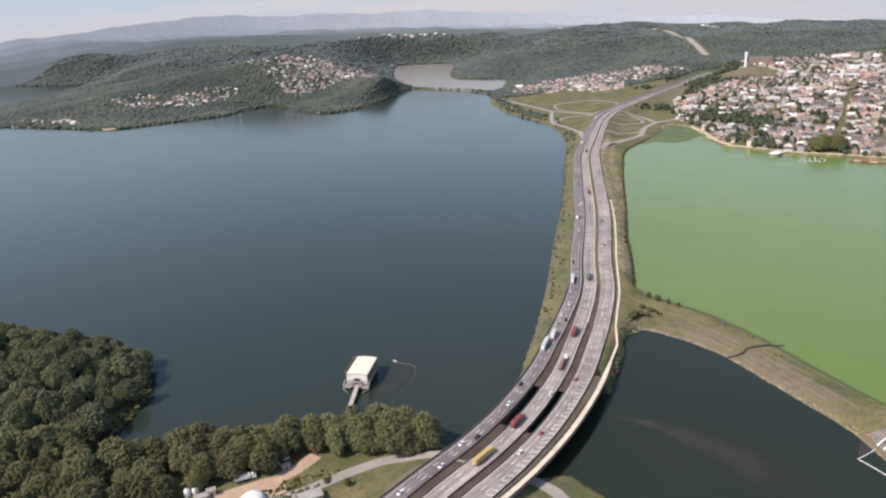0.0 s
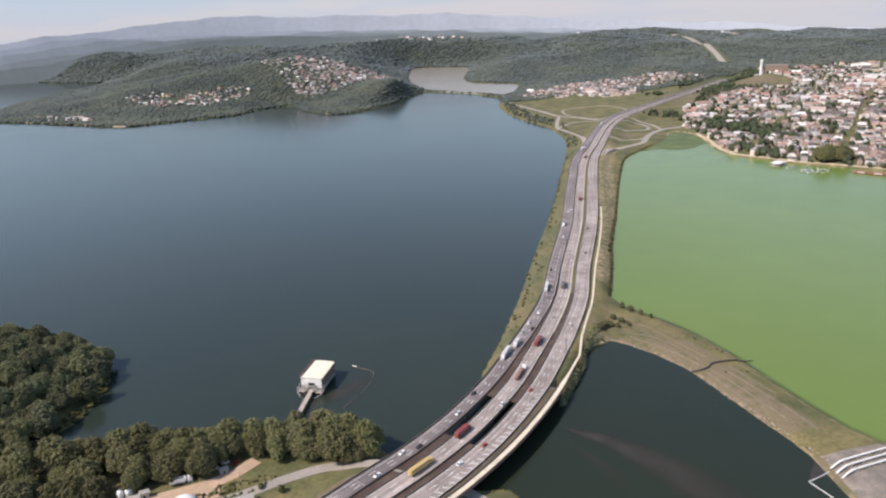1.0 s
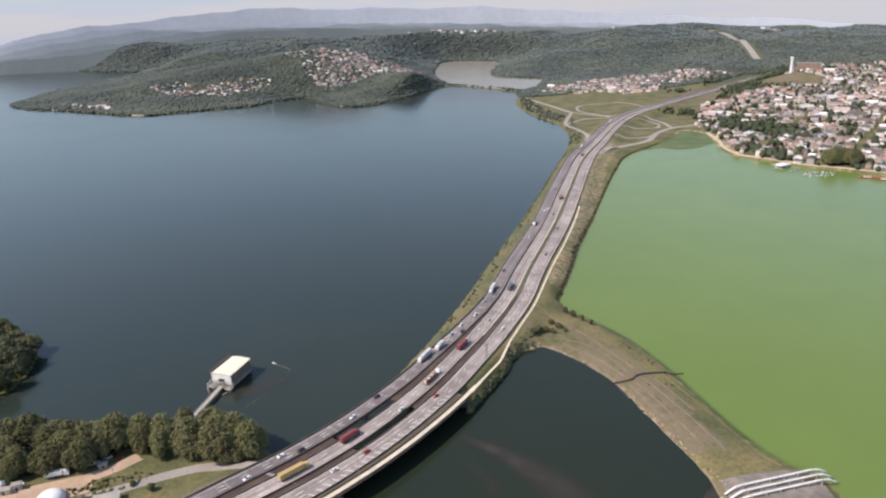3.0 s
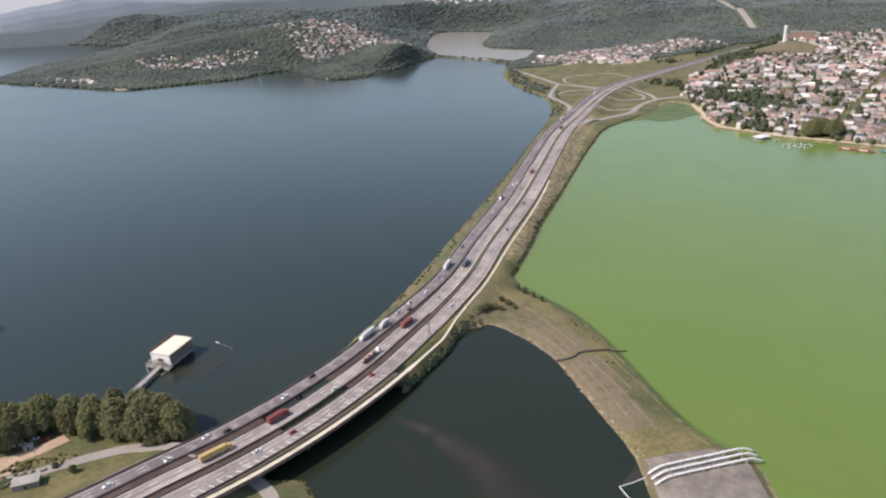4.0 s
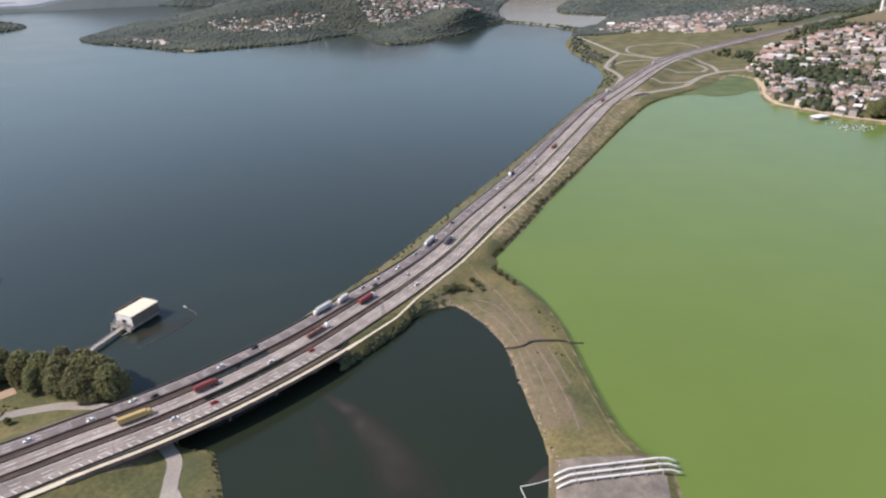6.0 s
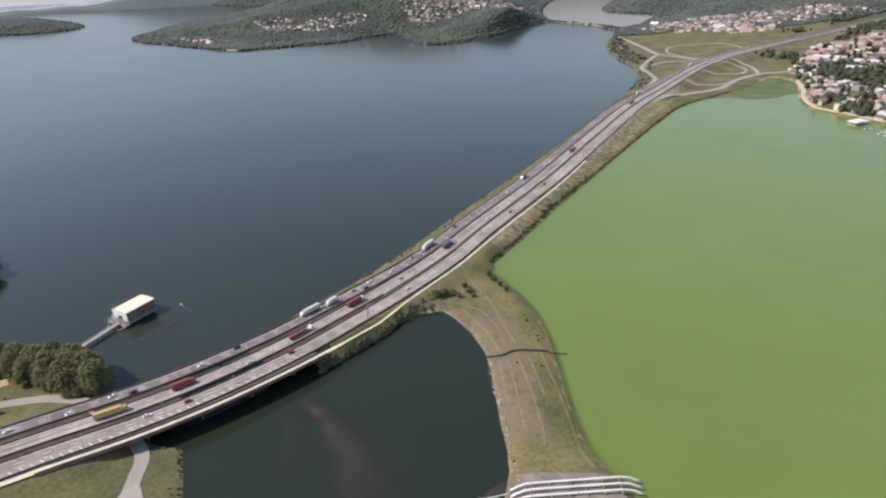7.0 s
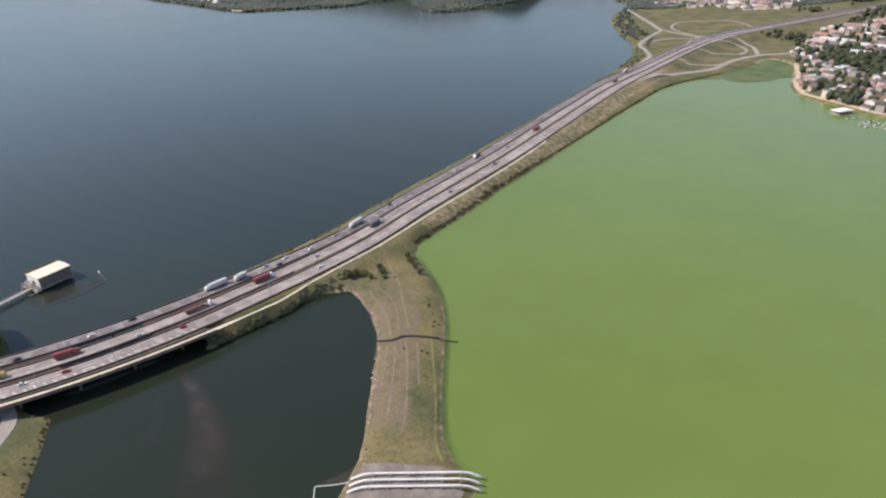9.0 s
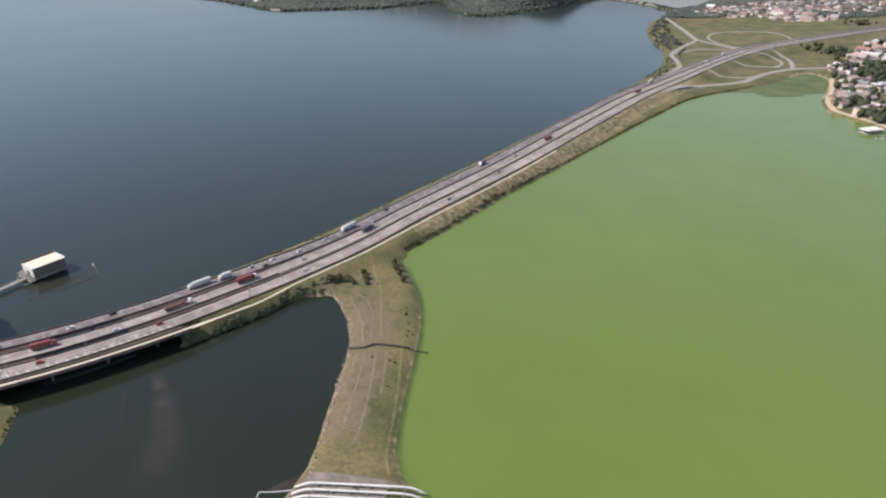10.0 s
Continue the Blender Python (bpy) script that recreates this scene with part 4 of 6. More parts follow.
for x in (-8.4, 8.4):
    bm = bmesh.new()
    box(bm, x - (0.7 if x < 0 else 0.3), x + 0.3, -12.6, 13.0, 10.95, 12.9 if x < 0 else 11.45, 0.05)
    part("roof_edge" if x < 0 else "gutter", bm, material("brown rusted sheet", (0.11, 0.065, 0.05), 0.8, 0.25, 0.4, 3.0), pump)
# black panels paint the darkness of the unlit inside behind the front openings
bm = bmesh.new()
box(bm, -2.6, 2.6, -11.6, -11.4, 3.8, 8.0)
box(bm, -7.6, -2.6, -11.7, -11.5, 3.8, 4.4)
box(bm, 2.6, 7.6, -11.7, -11.5, 3.8, 4.4)
part("doorway", bm, DARK, pump)
RUST = material("rust-stained pale steel", (0.50, 0.43, 0.37), 0.7, 0.25, 0.5, 3.0)
for sx in (-1, 1):
    for y in (-13.4, -16.2):
        bm = bmesh.new()
        rod(bm, (sx * 3.4, y, 3.4), (sx * 3.4, y, 7.4), 0.22, n=6)
        part("frame_post", bm, RUST, pump)
    bm = bmesh.new()
    rod(bm, (sx * 3.4, -11.6, 7.3), (sx * 3.4, -16.4, 7.3), 0.2, n=6)
    rod(bm, (sx * 3.4, -11.6, 5.0), (sx * 3.4, -16.4, 5.0), 0.16, n=6)
    rod(bm, (sx * 3.4, -11.6, 5.0), (sx * 3.4, -16.4, 7.3), 0.14, n=6)
    part("frame_rail", bm, RUST, pump)
    bm = bmesh.new()
    box(bm, min(sx * 4.2, sx * 9.6), max(sx * 4.2, sx * 9.6), -16.0, -12.2, 2.9, 3.2, 0.05)
    part("landing", bm, RUST, pump)
    bm = bmesh.new()
    for y in (-16.0, -14.2, -12.3):
        rod(bm, (sx * 9.5, y, 3.2), (sx * 9.5, y, 5.6), 0.12, n=5)
    rod(bm, (sx * 9.5, -16.0, 5.5), (sx * 9.5, -12.3, 5.5), 0.12, n=5)
    rod(bm, (sx * 9.5, -16.0, 5.5), (sx * 4.3, -16.0, 5.5), 0.12, n=5)
    part("landing_rail", bm, RUST, pump)
bm = bmesh.new()
box(bm, -3.5, 3.5, -16.5, -16.1, 7.2, 7.5, 0.05)
part("frame_beam", bm, RUST, pump)
for x in (-5.2, 5.2):
    bm = bmesh.new()
    rod(bm, (x, -15, -4), (x * 0.95, -15, 7.6), 0.3)
    part("column", bm, STEEL, pump)
bm = bmesh.new()
box(bm, -5.6, 5.6, -15.3, -14.7, 7.3, 7.8)
part("hoist_beam", bm, STEEL, pump)
for sx in (-1, 1):
    a, b, c, d = (sx * 5.2, -15, 7.4), (sx * 9.6, -16, 3.0), (sx * 9.6, -12, 3.0), (sx * 9.6, -12, 6.6)
    for p, q, r in ((a, b, 0.18), (b, (sx * 3.0, -22, 0.2), 0.25), (d, b, 0.18), (d, a, 0.18), (d, c, 0.18), (b, (sx * 9.6, -16, -4), 0.3)):
        bm = bmesh.new()
        rod(bm, p, q, r)
        part("brace", bm, STEEL, pump)
gang = thing("gangway", label="narrow steel gangway from the shore to the pump house", category="gangway")
a, b = Vector((-56.0, 383.4, 2.7)), Vector((-59.4, 336.0, 2.6))
m = Matrix.Translation(a) @ Matrix.Rotation(math.atan2((b - a).y, (b - a).x), 4, "Z")
bm = bmesh.new()
box(bm, 0, (b - a).length, -1.25, 1.25, -0.35, 0.0, 0, m)
part("walkway", bm, material("pale worn planks", (0.60, 0.52, 0.46), 0.8, 0.15, 0.5, 3.0), gang)
for sy in (-1.2, 1.2):
    bm = bmesh.new()
    for z in (0.55, 1.05):
        box(bm, 0, (b - a).length, sy - 0.05, sy + 0.05, z - 0.05, z + 0.05, 0, m)
    railing = part("railing", bm, STEEL, gang)
    for x in np.arange(0, (b - a).length, 2.6):
        bm = bmesh.new()
        box(bm, x - 0.05, x + 0.05, sy - 0.05, sy + 0.05, -0.2, 1.0, 0, m)
        part("post", bm, STEEL, railing)
for f in (0.35, 0.7):
    p = a + (b - a) * f
    bm = bmesh.new()
    rod(bm, (p.x, p.y, -5), (p.x, p.y, 3.3), 0.3)
    part("support_column", bm, CONCRETE, gang)
ring_boom = thing("floating_boom", label="thin pinkish floating boom curving beside the pump house", category="boom")
bm = bmesh.new()
sweep(bm, [(-35.5, 419, 0.1), (-30, 416, 0.1), (-21, 411, 0.1), (-19.5, 402, 0.1), (-22, 390, 0.1), (-27, 377, 0.1), (-33, 365, 0.1)], 0.17, 6)
part("float_line", bm, material("faded pink float", (0.20, 0.145, 0.13), 0.7), ring_boom, smooth=True)
bm = bmesh.new()
box(bm, -1.6, 1.6, -0.35, 0.35, -0.1, 0.5, 0.1, pose(-34.1, 418.6, 0, 0, 0, -28))
part("buoy", bm, PIPE, ring_boom)


# ---- trees ----
LEAF = material("broadleaf foliage", (0.188, 0.194, 0.078), 0.75, 0.2, 0.25, 1.5, island=0.18, per_object=0.2, second=(0.215, 0.204, 0.084), spec=0.3, sheen=0.5)
LEAF_HILL = material("dark hillside foliage", (0.140, 0.156, 0.076), 0.75, 0.2, 0.06, 1.5, island=0.16, per_object=0.25, second=(0.175, 0.180, 0.080), spec=0.3, sheen=0.5)
LEAF_PALE = material("pale willowy foliage", (0.195, 0.19, 0.095), 0.75, 0.3, 0.25, 1.5, island=0.3, per_object=0.2, spec=0.3)
BARK = material("grey-brown bark", (0.14, 0.11, 0.085), 0.9, 0.3, 0.8, 6.0)
# the woods' sheen imitates aerial haze, stronger with the distance
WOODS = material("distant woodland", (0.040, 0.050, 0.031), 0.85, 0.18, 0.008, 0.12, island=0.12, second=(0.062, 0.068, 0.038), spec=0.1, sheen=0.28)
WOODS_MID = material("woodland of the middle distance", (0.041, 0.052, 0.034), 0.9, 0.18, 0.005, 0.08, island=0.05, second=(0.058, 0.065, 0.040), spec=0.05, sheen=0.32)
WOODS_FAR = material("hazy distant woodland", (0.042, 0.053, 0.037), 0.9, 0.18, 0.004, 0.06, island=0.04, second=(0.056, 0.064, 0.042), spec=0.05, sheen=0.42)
SHRUB = material("shrubby bank growth", (0.120, 0.125, 0.052), 0.85, 0.3, 0.1, 1.2, island=0.3, second=(0.165, 0.15, 0.066), spec=0.2)


def leafy(m, share=0.5):
    """Lets light through the leaves."""
    n, l = m.node_tree.nodes, m.node_tree.links
    b = n["Principled BSDF"]
    thin, mixer = n.new("ShaderNodeBsdfTranslucent"), n.new("ShaderNodeMixShader")
    l.new(b.inputs["Base Color"].links[0].from_socket, thin.inputs["Color"])
    mixer.inputs[0].default_value = share
    l.new(b.outputs[0], mixer.inputs[1])
    l.new(thin.outputs[0], mixer.inputs[2])
    l.new(mixer.outputs[0], n["Material Output"].inputs["Surface"])


for m in (LEAF, LEAF_HILL, LEAF_PALE, SHRUB):
    leafy(m)
    m.node_tree.nodes["Principled BSDF"].inputs["Sheen Tint"].default_value = (1.0, 1.0, 0.75, 1)


def ico(level):
    bm = bmesh.new()
    bmesh.ops.create_icosphere(bm, subdivisions=level, radius=1.0)
    v = np.array([x.co[:] for x in bm.verts])
    f = np.array([[w.index for w in x.verts] for x in bm.faces])
    bm.free()
    return v, f


ICO = {k: ico(k) for k in (1, 2, 3)}


def blobs(centres, radii, level, rng, rough=0.22, flat=0.8):
    """Uneven clumps as one vertex and one triangle array."""
    v0, f0 = ICO[level]
    c, r = np.asarray(centres, float), np.asarray(radii, float)
    k = len(c)
    wob = 1 + rng.normal(0, rough, (k, len(v0), 1))
    v = v0[None] * wob * r[:, None, None]
    v[:, :, 2] *= flat
    v += c[:, None]
    f = f0[None] + (np.arange(k) * len(v0))[:, None, None]
    return v.reshape(-1, 3), f.reshape(-1, 3)


def leaf_cards(centres, radii, count, size, rng, flat=0.8):
    """Small tilted leaf sprays over the clumps."""
    k = len(centres)
    d = rng.normal(size=(k, count, 3))
    d /= np.linalg.norm(d, axis=2, keepdims=True)
    p = np.asarray(centres)[:, None] + d * np.asarray(radii)[:, None, None] * rng.uniform(0.5, 1.35, (k, count, 1)) * np.array([1, 1, flat])
    p = p.reshape(-1, 3)
    a, b = rng.normal(size=p.shape), rng.normal(size=p.shape)
    a /= np.linalg.norm(a, axis=1, keepdims=True)
    b = np.cross(a, b)
    b /= np.linalg.norm(b, axis=1, keepdims=True)
    s = size * rng.uniform(0.5, 1.2, (len(p), 1))
    v = np.stack([p - a * s, p + b * s * 0.6, p + a * s, p - b * s * 0.6], 1).reshape(-1, 3)
    return v, np.arange(len(v)).reshape(-1, 4)


def build_tree(seed, high, spread, leaf, willowy=False, n=420, cards=15):
    """A tree at the origin: a tapered, forking trunk and an uneven crown of lobes, each of many clumps and leaf sprays."""
    rng = np.random.default_rng(seed)
    tree = thing("tree")
    bm = bmesh.new()
    fork = Vector((rng.normal(0, 0.2), rng.normal(0, 0.2), high * 0.34))
    rod(bm, (0, 0, -1.0), fork, 0.045 * high * 0.7, 0.03 * high * 0.7, 8)
    lobes = [(np.array([rng.normal(0, 0.06) * spread, rng.normal(0, 0.06) * spread, high * 0.60]), spread * 0.60)]
    for i in range(7):
        a = 2 * math.pi * (i + rng.uniform(-0.3, 0.3)) / 7
        q = spread * rng.uniform(0.42, 0.66)
        lobes.append((np.array([q * math.cos(a), q * math.sin(a), high * rng.uniform(0.34, 0.58)]), spread * rng.uniform(0.34, 0.52)))
    cs, rs = [], []
    for i, (c, r) in enumerate(lobes):
        k = int(n * r * r / sum(w * w for _, w in lobes))
        for j in range(k):
            u = -0.55 + 1.5 * (j + 0.5) / k
            a = j * 2.39996 + rng.uniform(-0.3, 0.3)
            w = math.sqrt(max(0.0, 1 - u * u)) * rng.uniform(0.86, 1.08)
            tall = (0.40 * high / spread) * (1.25 if willowy else 1.0) / 0.6
            cs.append(c + r * np.array([w * math.cos(a), w * math.sin(a), u * tall * rng.uniform(0.9, 1.1)]))
            rs.append(r * rng.uniform(1.5, 2.5) / math.sqrt(k))
        rod(bm, fork, Vector(c), 0.016 * high * 0.7, 0.006 * high, 6)
    part("trunk", bm, BARK, tree)
    v1, f1 = blobs(cs, np.array(rs) * 0.72, 1, rng, 0.25, 0.8)
    vc, fc = blobs([c for c, _ in lobes], [r * 0.92 for _, r in lobes], 2, rng, 0.06, 0.9)
    v1, f1 = np.vstack([v1, vc]), np.vstack([f1, fc + len(v1)])
    v2, f2 = leaf_cards(cs, rs, cards, 0.052 * spread + 0.12, rng)
    me = bpy.data.meshes.new("crown")
    me.from_pydata(np.vstack([v1, v2]).tolist(), [], f1.tolist() + (f2 + len(v1)).tolist())
    me.materials.append(leaf)
    me.polygons.foreach_set("use_smooth", [True] * len(f1) + [False] * len(f2))
    ob = new("crown", me)
    ob.parent = tree
    return tree


def spread_points(x0, x1, y0, y1, pitch, rng):
    """Scattered points, about one to each square of that pitch."""
    gx_, gy_ = np.meshgrid(np.arange(x0, x1, pitch), np.arange(y0, y1, pitch))
    p = np.stack([gx_.ravel(), gy_.ravel()], 1) + rng.uniform(-0.45, 0.45, (gx_.size, 2)) * pitch
    return p


TREES = [build_tree(11, 13, 6.4, LEAF), build_tree(12, 11, 5.4, LEAF), build_tree(13, 15, 6.0, LEAF), build_tree(14, 9, 4.6, LEAF), build_tree(15, 11, 5.0, LEAF_PALE, True),
         build_tree(16, 13, 6.4, LEAF_HILL, n=240, cards=15), build_tree(17, 11, 5.4, LEAF_HILL, n=240, cards=15), build_tree(18, 15, 6.0, LEAF_HILL, n=240, cards=15)]
TREE_TEXT = ["dense dark green broadleaf tree with a rounded crown", "dark green broadleaf tree with a low spreading crown", "tall dark green broadleaf tree in full leaf", "small bushy green tree by the water", "pale grey-green feathery tree on the shore",
             "dense dark green tree of the wooded hill", "dark green low-crowned tree of the wooded hill", "tall dark green tree of the wooded hill"]
used = set()


def plant(kind, x, y, scale, group):
    m = Matrix.Translation((x, y, ground_at(x, y))) @ Matrix.Rotation((x * 7.3 + y * 3.1) % 6.28, 4, "Z") @ Matrix.Scale(scale * (1.72 if group == "trees on the lake shore" else 1.22), 4)
    m = m @ Matrix.Diagonal((1 + 0.2 * math.sin(x * 1.7 + y), 1 + 0.2 * math.sin(y * 2.3 - x), 0.95 + 0.10 * math.sin(x * 3.1 + y * 1.9), 1))
    if kind in used:
        ob = copy_thing(TREES[kind], Matrix.Identity(4))
    else:
        used.add(kind)
        ob = TREES[kind]
    ob.matrix_basis = m
    return tagged(ob, TREE_TEXT[kind], "tree", group)


for x, y, k, s in ((-12, 319, 0, 0.95), (-23, 325, 0, 1.1), (-36, 329, 0, 1.05), (-28, 315, 1, 1.0), (-46, 322, 2, 0.95), (-52, 331, 0, 0.95), (-64, 328, 0, 0.9), (-75, 326, 0, 0.95), (-60, 318, 1, 0.9), (-87, 322, 0, 1.0),
                   (-98, 325, 1, 1.0), (-90, 312, 2, 0.75), (-110, 319, 4, 1.0), (-121, 318, 1, 0.95), (-132, 314, 4, 1.05), (-143, 317, 0, 0.95), (-154, 311, 4, 1.1), (-166, 305, 4, 1.0), (-177, 308, 1, 1.0), (-189, 300, 2, 0.9), (-18, 314, 1, 0.8), (-42, 316, 0, 0.8), (-30, 322, 2, 0.9), (-57, 325, 1, 0.85), (-70, 320, 4, 0.8), (-81, 329, 1, 0.8), (-93, 327, 4, 0.8), (-104, 320, 0, 0.8), (-115, 323, 1, 0.75), (-127, 320, 0, 0.8), (-138, 320, 1, 0.8), (-149, 316, 0, 0.85)):
    plant(k, x + 0.5, y - 4.5, s * (0.97 if x > -40 else 0.86), "trees on the lake shore")
rng = np.random.default_rng(5)
for x, y in spread_points(-235, -88, 232, 326, 12.5, rng):
    track = min(math.hypot(x + 108 + 42 * u, y - 281 + 19 * u) for u in np.linspace(-0.6, 1, 9))
    if track > 11 and inland_at(x, y) > 2 and (y > 281 + (x + 108) * 0.5 + 10 or x < -135):
        plant(int(rng.choice([0, 1, 3, 4])), x, y, rng.uniform(0.65, 0.95), "trees on the lake shore")
wood = [(x, y) for x, y in spread_points(-400, -198, 318, 500, 8.6, rng)]
deep = shore_distance([p[0] for p in wood], [p[1] for p in wood])
for (x, y), d in zip(wood, deep):
    if d > 0.8 and x > -0.72 * y - 35:
        plant(int(rng.choice([5, 6, 7], p=[0.4, 0.3, 0.3])), x, y, rng.uniform(0.62, 1.0), "trees of the wooded hill")
for x, y, k, s in ((588, 1032, 0, 1.3), (600, 1040, 2, 1.3), (612, 1030, 0, 1.25), (624, 1042, 2, 1.3), (606, 1056, 0, 1.4), (594, 1052, 1, 1.4), (622, 1060, 0, 1.2), (636, 1052, 1, 1.3)):
    plant(k, x, y, s, "tall trees on the town's shore")
for x, y, k, s in ((-50, 284, 3, 0.38), (-61, 287, 3, 0.3), (140, 460, 3, 0.42), (144, 464, 3, 0.5), (149, 467, 3, 0.5), (154, 465, 3, 0.4), (154, 480, 3, 0.36), (159, 474, 3, 0.4), (163, 468, 3, 0.33), (166, 503, 3, 0.45), (171, 496, 3, 0.4), (177, 489, 3, 0.4), (183, 483, 3, 0.34)):
    plant(k, x, y, s, "shrubby trees on the banks")


def stuff(name, v, f, mat, label, category, smooth=False):
    me = bpy.data.meshes.new(name)
    me.from_pydata(v.tolist(), [], f.tolist())
    me.materials.append(mat)
    if smooth:
        me.polygons.foreach_set("use_smooth", [True] * len(me.polygons))
    return tagged(new(name, me), label, category, kind="stuff")


def grounded(p, sink=0.0):
    z = np.array([ground_at(x, y) for x, y in p]) - sink
    return np.column_stack([p, z])


def off_highway(p):
    i = np.array([np.argmin((HIGHWAY[:, 0] - x) ** 2 + (HIGHWAY[:, 1] - y) ** 2) for x, y in p])
    d = p - HIGHWAY[i, :2]
    return (d * RIGHT[i]).sum(1), np.linalg.norm(d, axis=1), ALONG[i]


# settlements: centre, half sizes, turn in degrees
VILLAGES = [(-440, 2400, 120, 200, 10), (-330, 2520, 150, 130, 0), (-860, 2110, 150, 80, -30), (-720, 2190, 90, 105, -20), (-1085, 1905, 120, 34, -24), (395, 2125, 165, 125, -12), (580, 2330, 240, 130, 10), (-590, 2540, 110, 120, 20)]


def in_village(p):
    hit = np.zeros(len(p), bool)
    for cx, cy, a, b, deg in VILLAGES:
        c, s = math.cos(radians(deg)), math.sin(radians(deg))
        u, v = (p[:, 0] - cx) * c + (p[:, 1] - cy) * s, -(p[:, 0] - cx) * s + (p[:, 1] - cy) * c
        hit |= (u / a) ** 2 + (v / b) ** 2 + 0.55 * swell(p[:, 0], p[:, 1], 38, 4) < 1
    return hit


def in_town(p):
    x, y = p[:, 0], p[:, 1]
    return (x > np.interp(y, [900, 1380, 1440, 1700, 2000, 2500], [470, 495, 500, 590, 745, 900])) & (y < np.interp(x, [500, 900, 1300, 2000], [2000, 2380, 2560, 2600])) & (x < 2000)


def in_interchange(p):
    x, y = p[:, 0], p[:, 1]
    return (y < np.interp(x, [150, 230, 300, 600, 800], [1560, 1700, 2030, 2150, 2160])) & (x > np.interp(y, [1500, 1650, 1900], [215, 262, 250]))


# woodland of the far shores
for y0, y1, pitch, level, size in ((1560, 2500, 7.2, 1, (4.0, 7.4)), (2500, 3400, 10, 1, (7, 12)), (3400, 4690, 14, 1, (10, 17))):
    p = spread_points(-4300, 3300, y0, y1, pitch, rng)
    az = np.degrees(np.arctan2(p[:, 0], p[:, 1]))
    p = p[(az > -52) & (az < 36) & (np.hypot(p[:, 0], p[:, 1]) < 4620)]
    d = shore_distance(p[:, 0], p[:, 1])
    keep = (d > 3) & ~(in_village(p) & (rng.random(len(p)) > 0.55)) & ~in_town(p) & ~in_interchange(p) & ~((p[:, 0] > 120) & (p[:, 1] < 2000))
    strip = (p[:, 0] > -90) & (p[:, 0] < 185) & (p[:, 1] > 2150) & (p[:, 1] < 2480) & (d < 40)
    keep &= ~(strip & (rng.random(len(p)) > 0.25))
    p = p[keep]
    _, h, _ = off_highway(p)
    fx = np.interp(p[:, 1], [2800, 3105, 3457, 3708, 4050], [1080, 1141, 1206, 1226, 1253])
    p = p[(h > 40) & ~((np.abs(p[:, 0] - fx) < 34) & (p[:, 1] > 2780) & (p[:, 1] < 4070))]
    r = rng.uniform(*size, len(p))
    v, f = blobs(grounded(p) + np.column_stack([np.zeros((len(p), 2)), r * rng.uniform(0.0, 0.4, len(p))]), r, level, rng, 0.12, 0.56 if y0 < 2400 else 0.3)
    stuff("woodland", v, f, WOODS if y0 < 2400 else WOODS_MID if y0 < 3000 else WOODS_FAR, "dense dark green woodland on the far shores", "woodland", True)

# shrubs along the banks
cs, rs = [], []
for s in np.arange(505, 1330, 2.1):
    for off, chance, size in ((-26.0, 0.45, (0.6, 1.9)), (-20.0, 0.25, (0.4, 1.1))):
        if rng.random() < chance * (0.5 + 0.5 * math.sin(s * 0.09) + 0.25):
            q = on_highway(s, off + rng.normal(0, 2.0))
            if inland_at(q.x, q.y) > -1.0:
                r = rng.uniform(*size)
                cs.append((q.x, q.y, max(ground_at(q.x, q.y), 0) + r * 0.5))
                rs.append(r)
for a, b in zip(GREEN[:60], GREEN[1:61]):
    for u in np.linspace(0, 1, 13):
        if rng.random() < 0.85:
            q = a + (b - a) * u
            if q[1] > 1330:
                continue
            r = rng.uniform(0.4, 1.2) * (1.0 if rng.random() < 0.94 else 1.9)
            w = q + rng.normal(0, 0.7, 2) + np.array([-1.9, 0.4])
            cs.append((w[0], w[1], max(ground_at(*w), 0) + r * 0.4))
            rs.append(r)
for x, y in spread_points(108, 250, 300, 530, 3.2, rng):
    d = inland_at(x, y)
    if d < 1 or (on_highway(along_at(x, y), 0).xy - Vector((x, y))).length < 42:
        continue
    east = x > np.interp(y, [317, 336, 367, 405, 438, 466, 492, 530], [258, 252, 240, 228, 217, 203, 184, 163]) - 11
    if rng.random() < (0.75 * max(0.0, float(swell(x, y, 7.0, 3)) + 0.05) if east else 0.010):
        r = rng.uniform(0.25, 0.8)
        cs.append((x, y, ground_at(x, y) + r * 0.35))
        rs.append(r)
bush, bush_r = [], []
for at_s in np.arange(496, 600, 0.8):
    inner = walk_off(at_s) + 2.4
    rim_off = next((o for o in np.arange(inner - 4, inner + 26, 0.5) if inland_at(*on_highway(at_s, o).xy) < 0.3), inner + 8)
    for _ in range(3):
        u = rng.random() ** 0.7
        q = on_highway(at_s + rng.normal(0, 0.8), inner + u * max(rim_off - inner, 1.2))
        if rng.random() < (0.75 if u < 0.45 else 0.25) + 0.35 * math.sin(at_s * 0.42) * math.cos(at_s * 0.17):
            continue
        r = rng.uniform(0.6, 1.9) * (0.8 if at_s > 560 else 1.0)
        bush.append((q.x, q.y, max(ground_at(q.x, q.y), (1 - u) * 5.0) + r * 0.3))
        bush_r.append(r)
# hedge between the sandy yard and the service road
for x, y in spread_points(-84, -64, 268, 288, 1.7, rng):
    if abs((y - 277) - (x + 74) * 0.45) < 4.2 and rng.random() < 0.8:
        r = rng.uniform(0.5, 1.5)
        bush.append((x, y, ground_at(x, y) + r * 0.4))
        bush_r.append(r)
v1, f1 = blobs(bush, bush_r, 1, rng, 0.2, 0.8)
v2, f2 = leaf_cards(bush, bush_r, 26, 0.34, rng, 0.8)
me = bpy.data.meshes.new("bank_bushes")
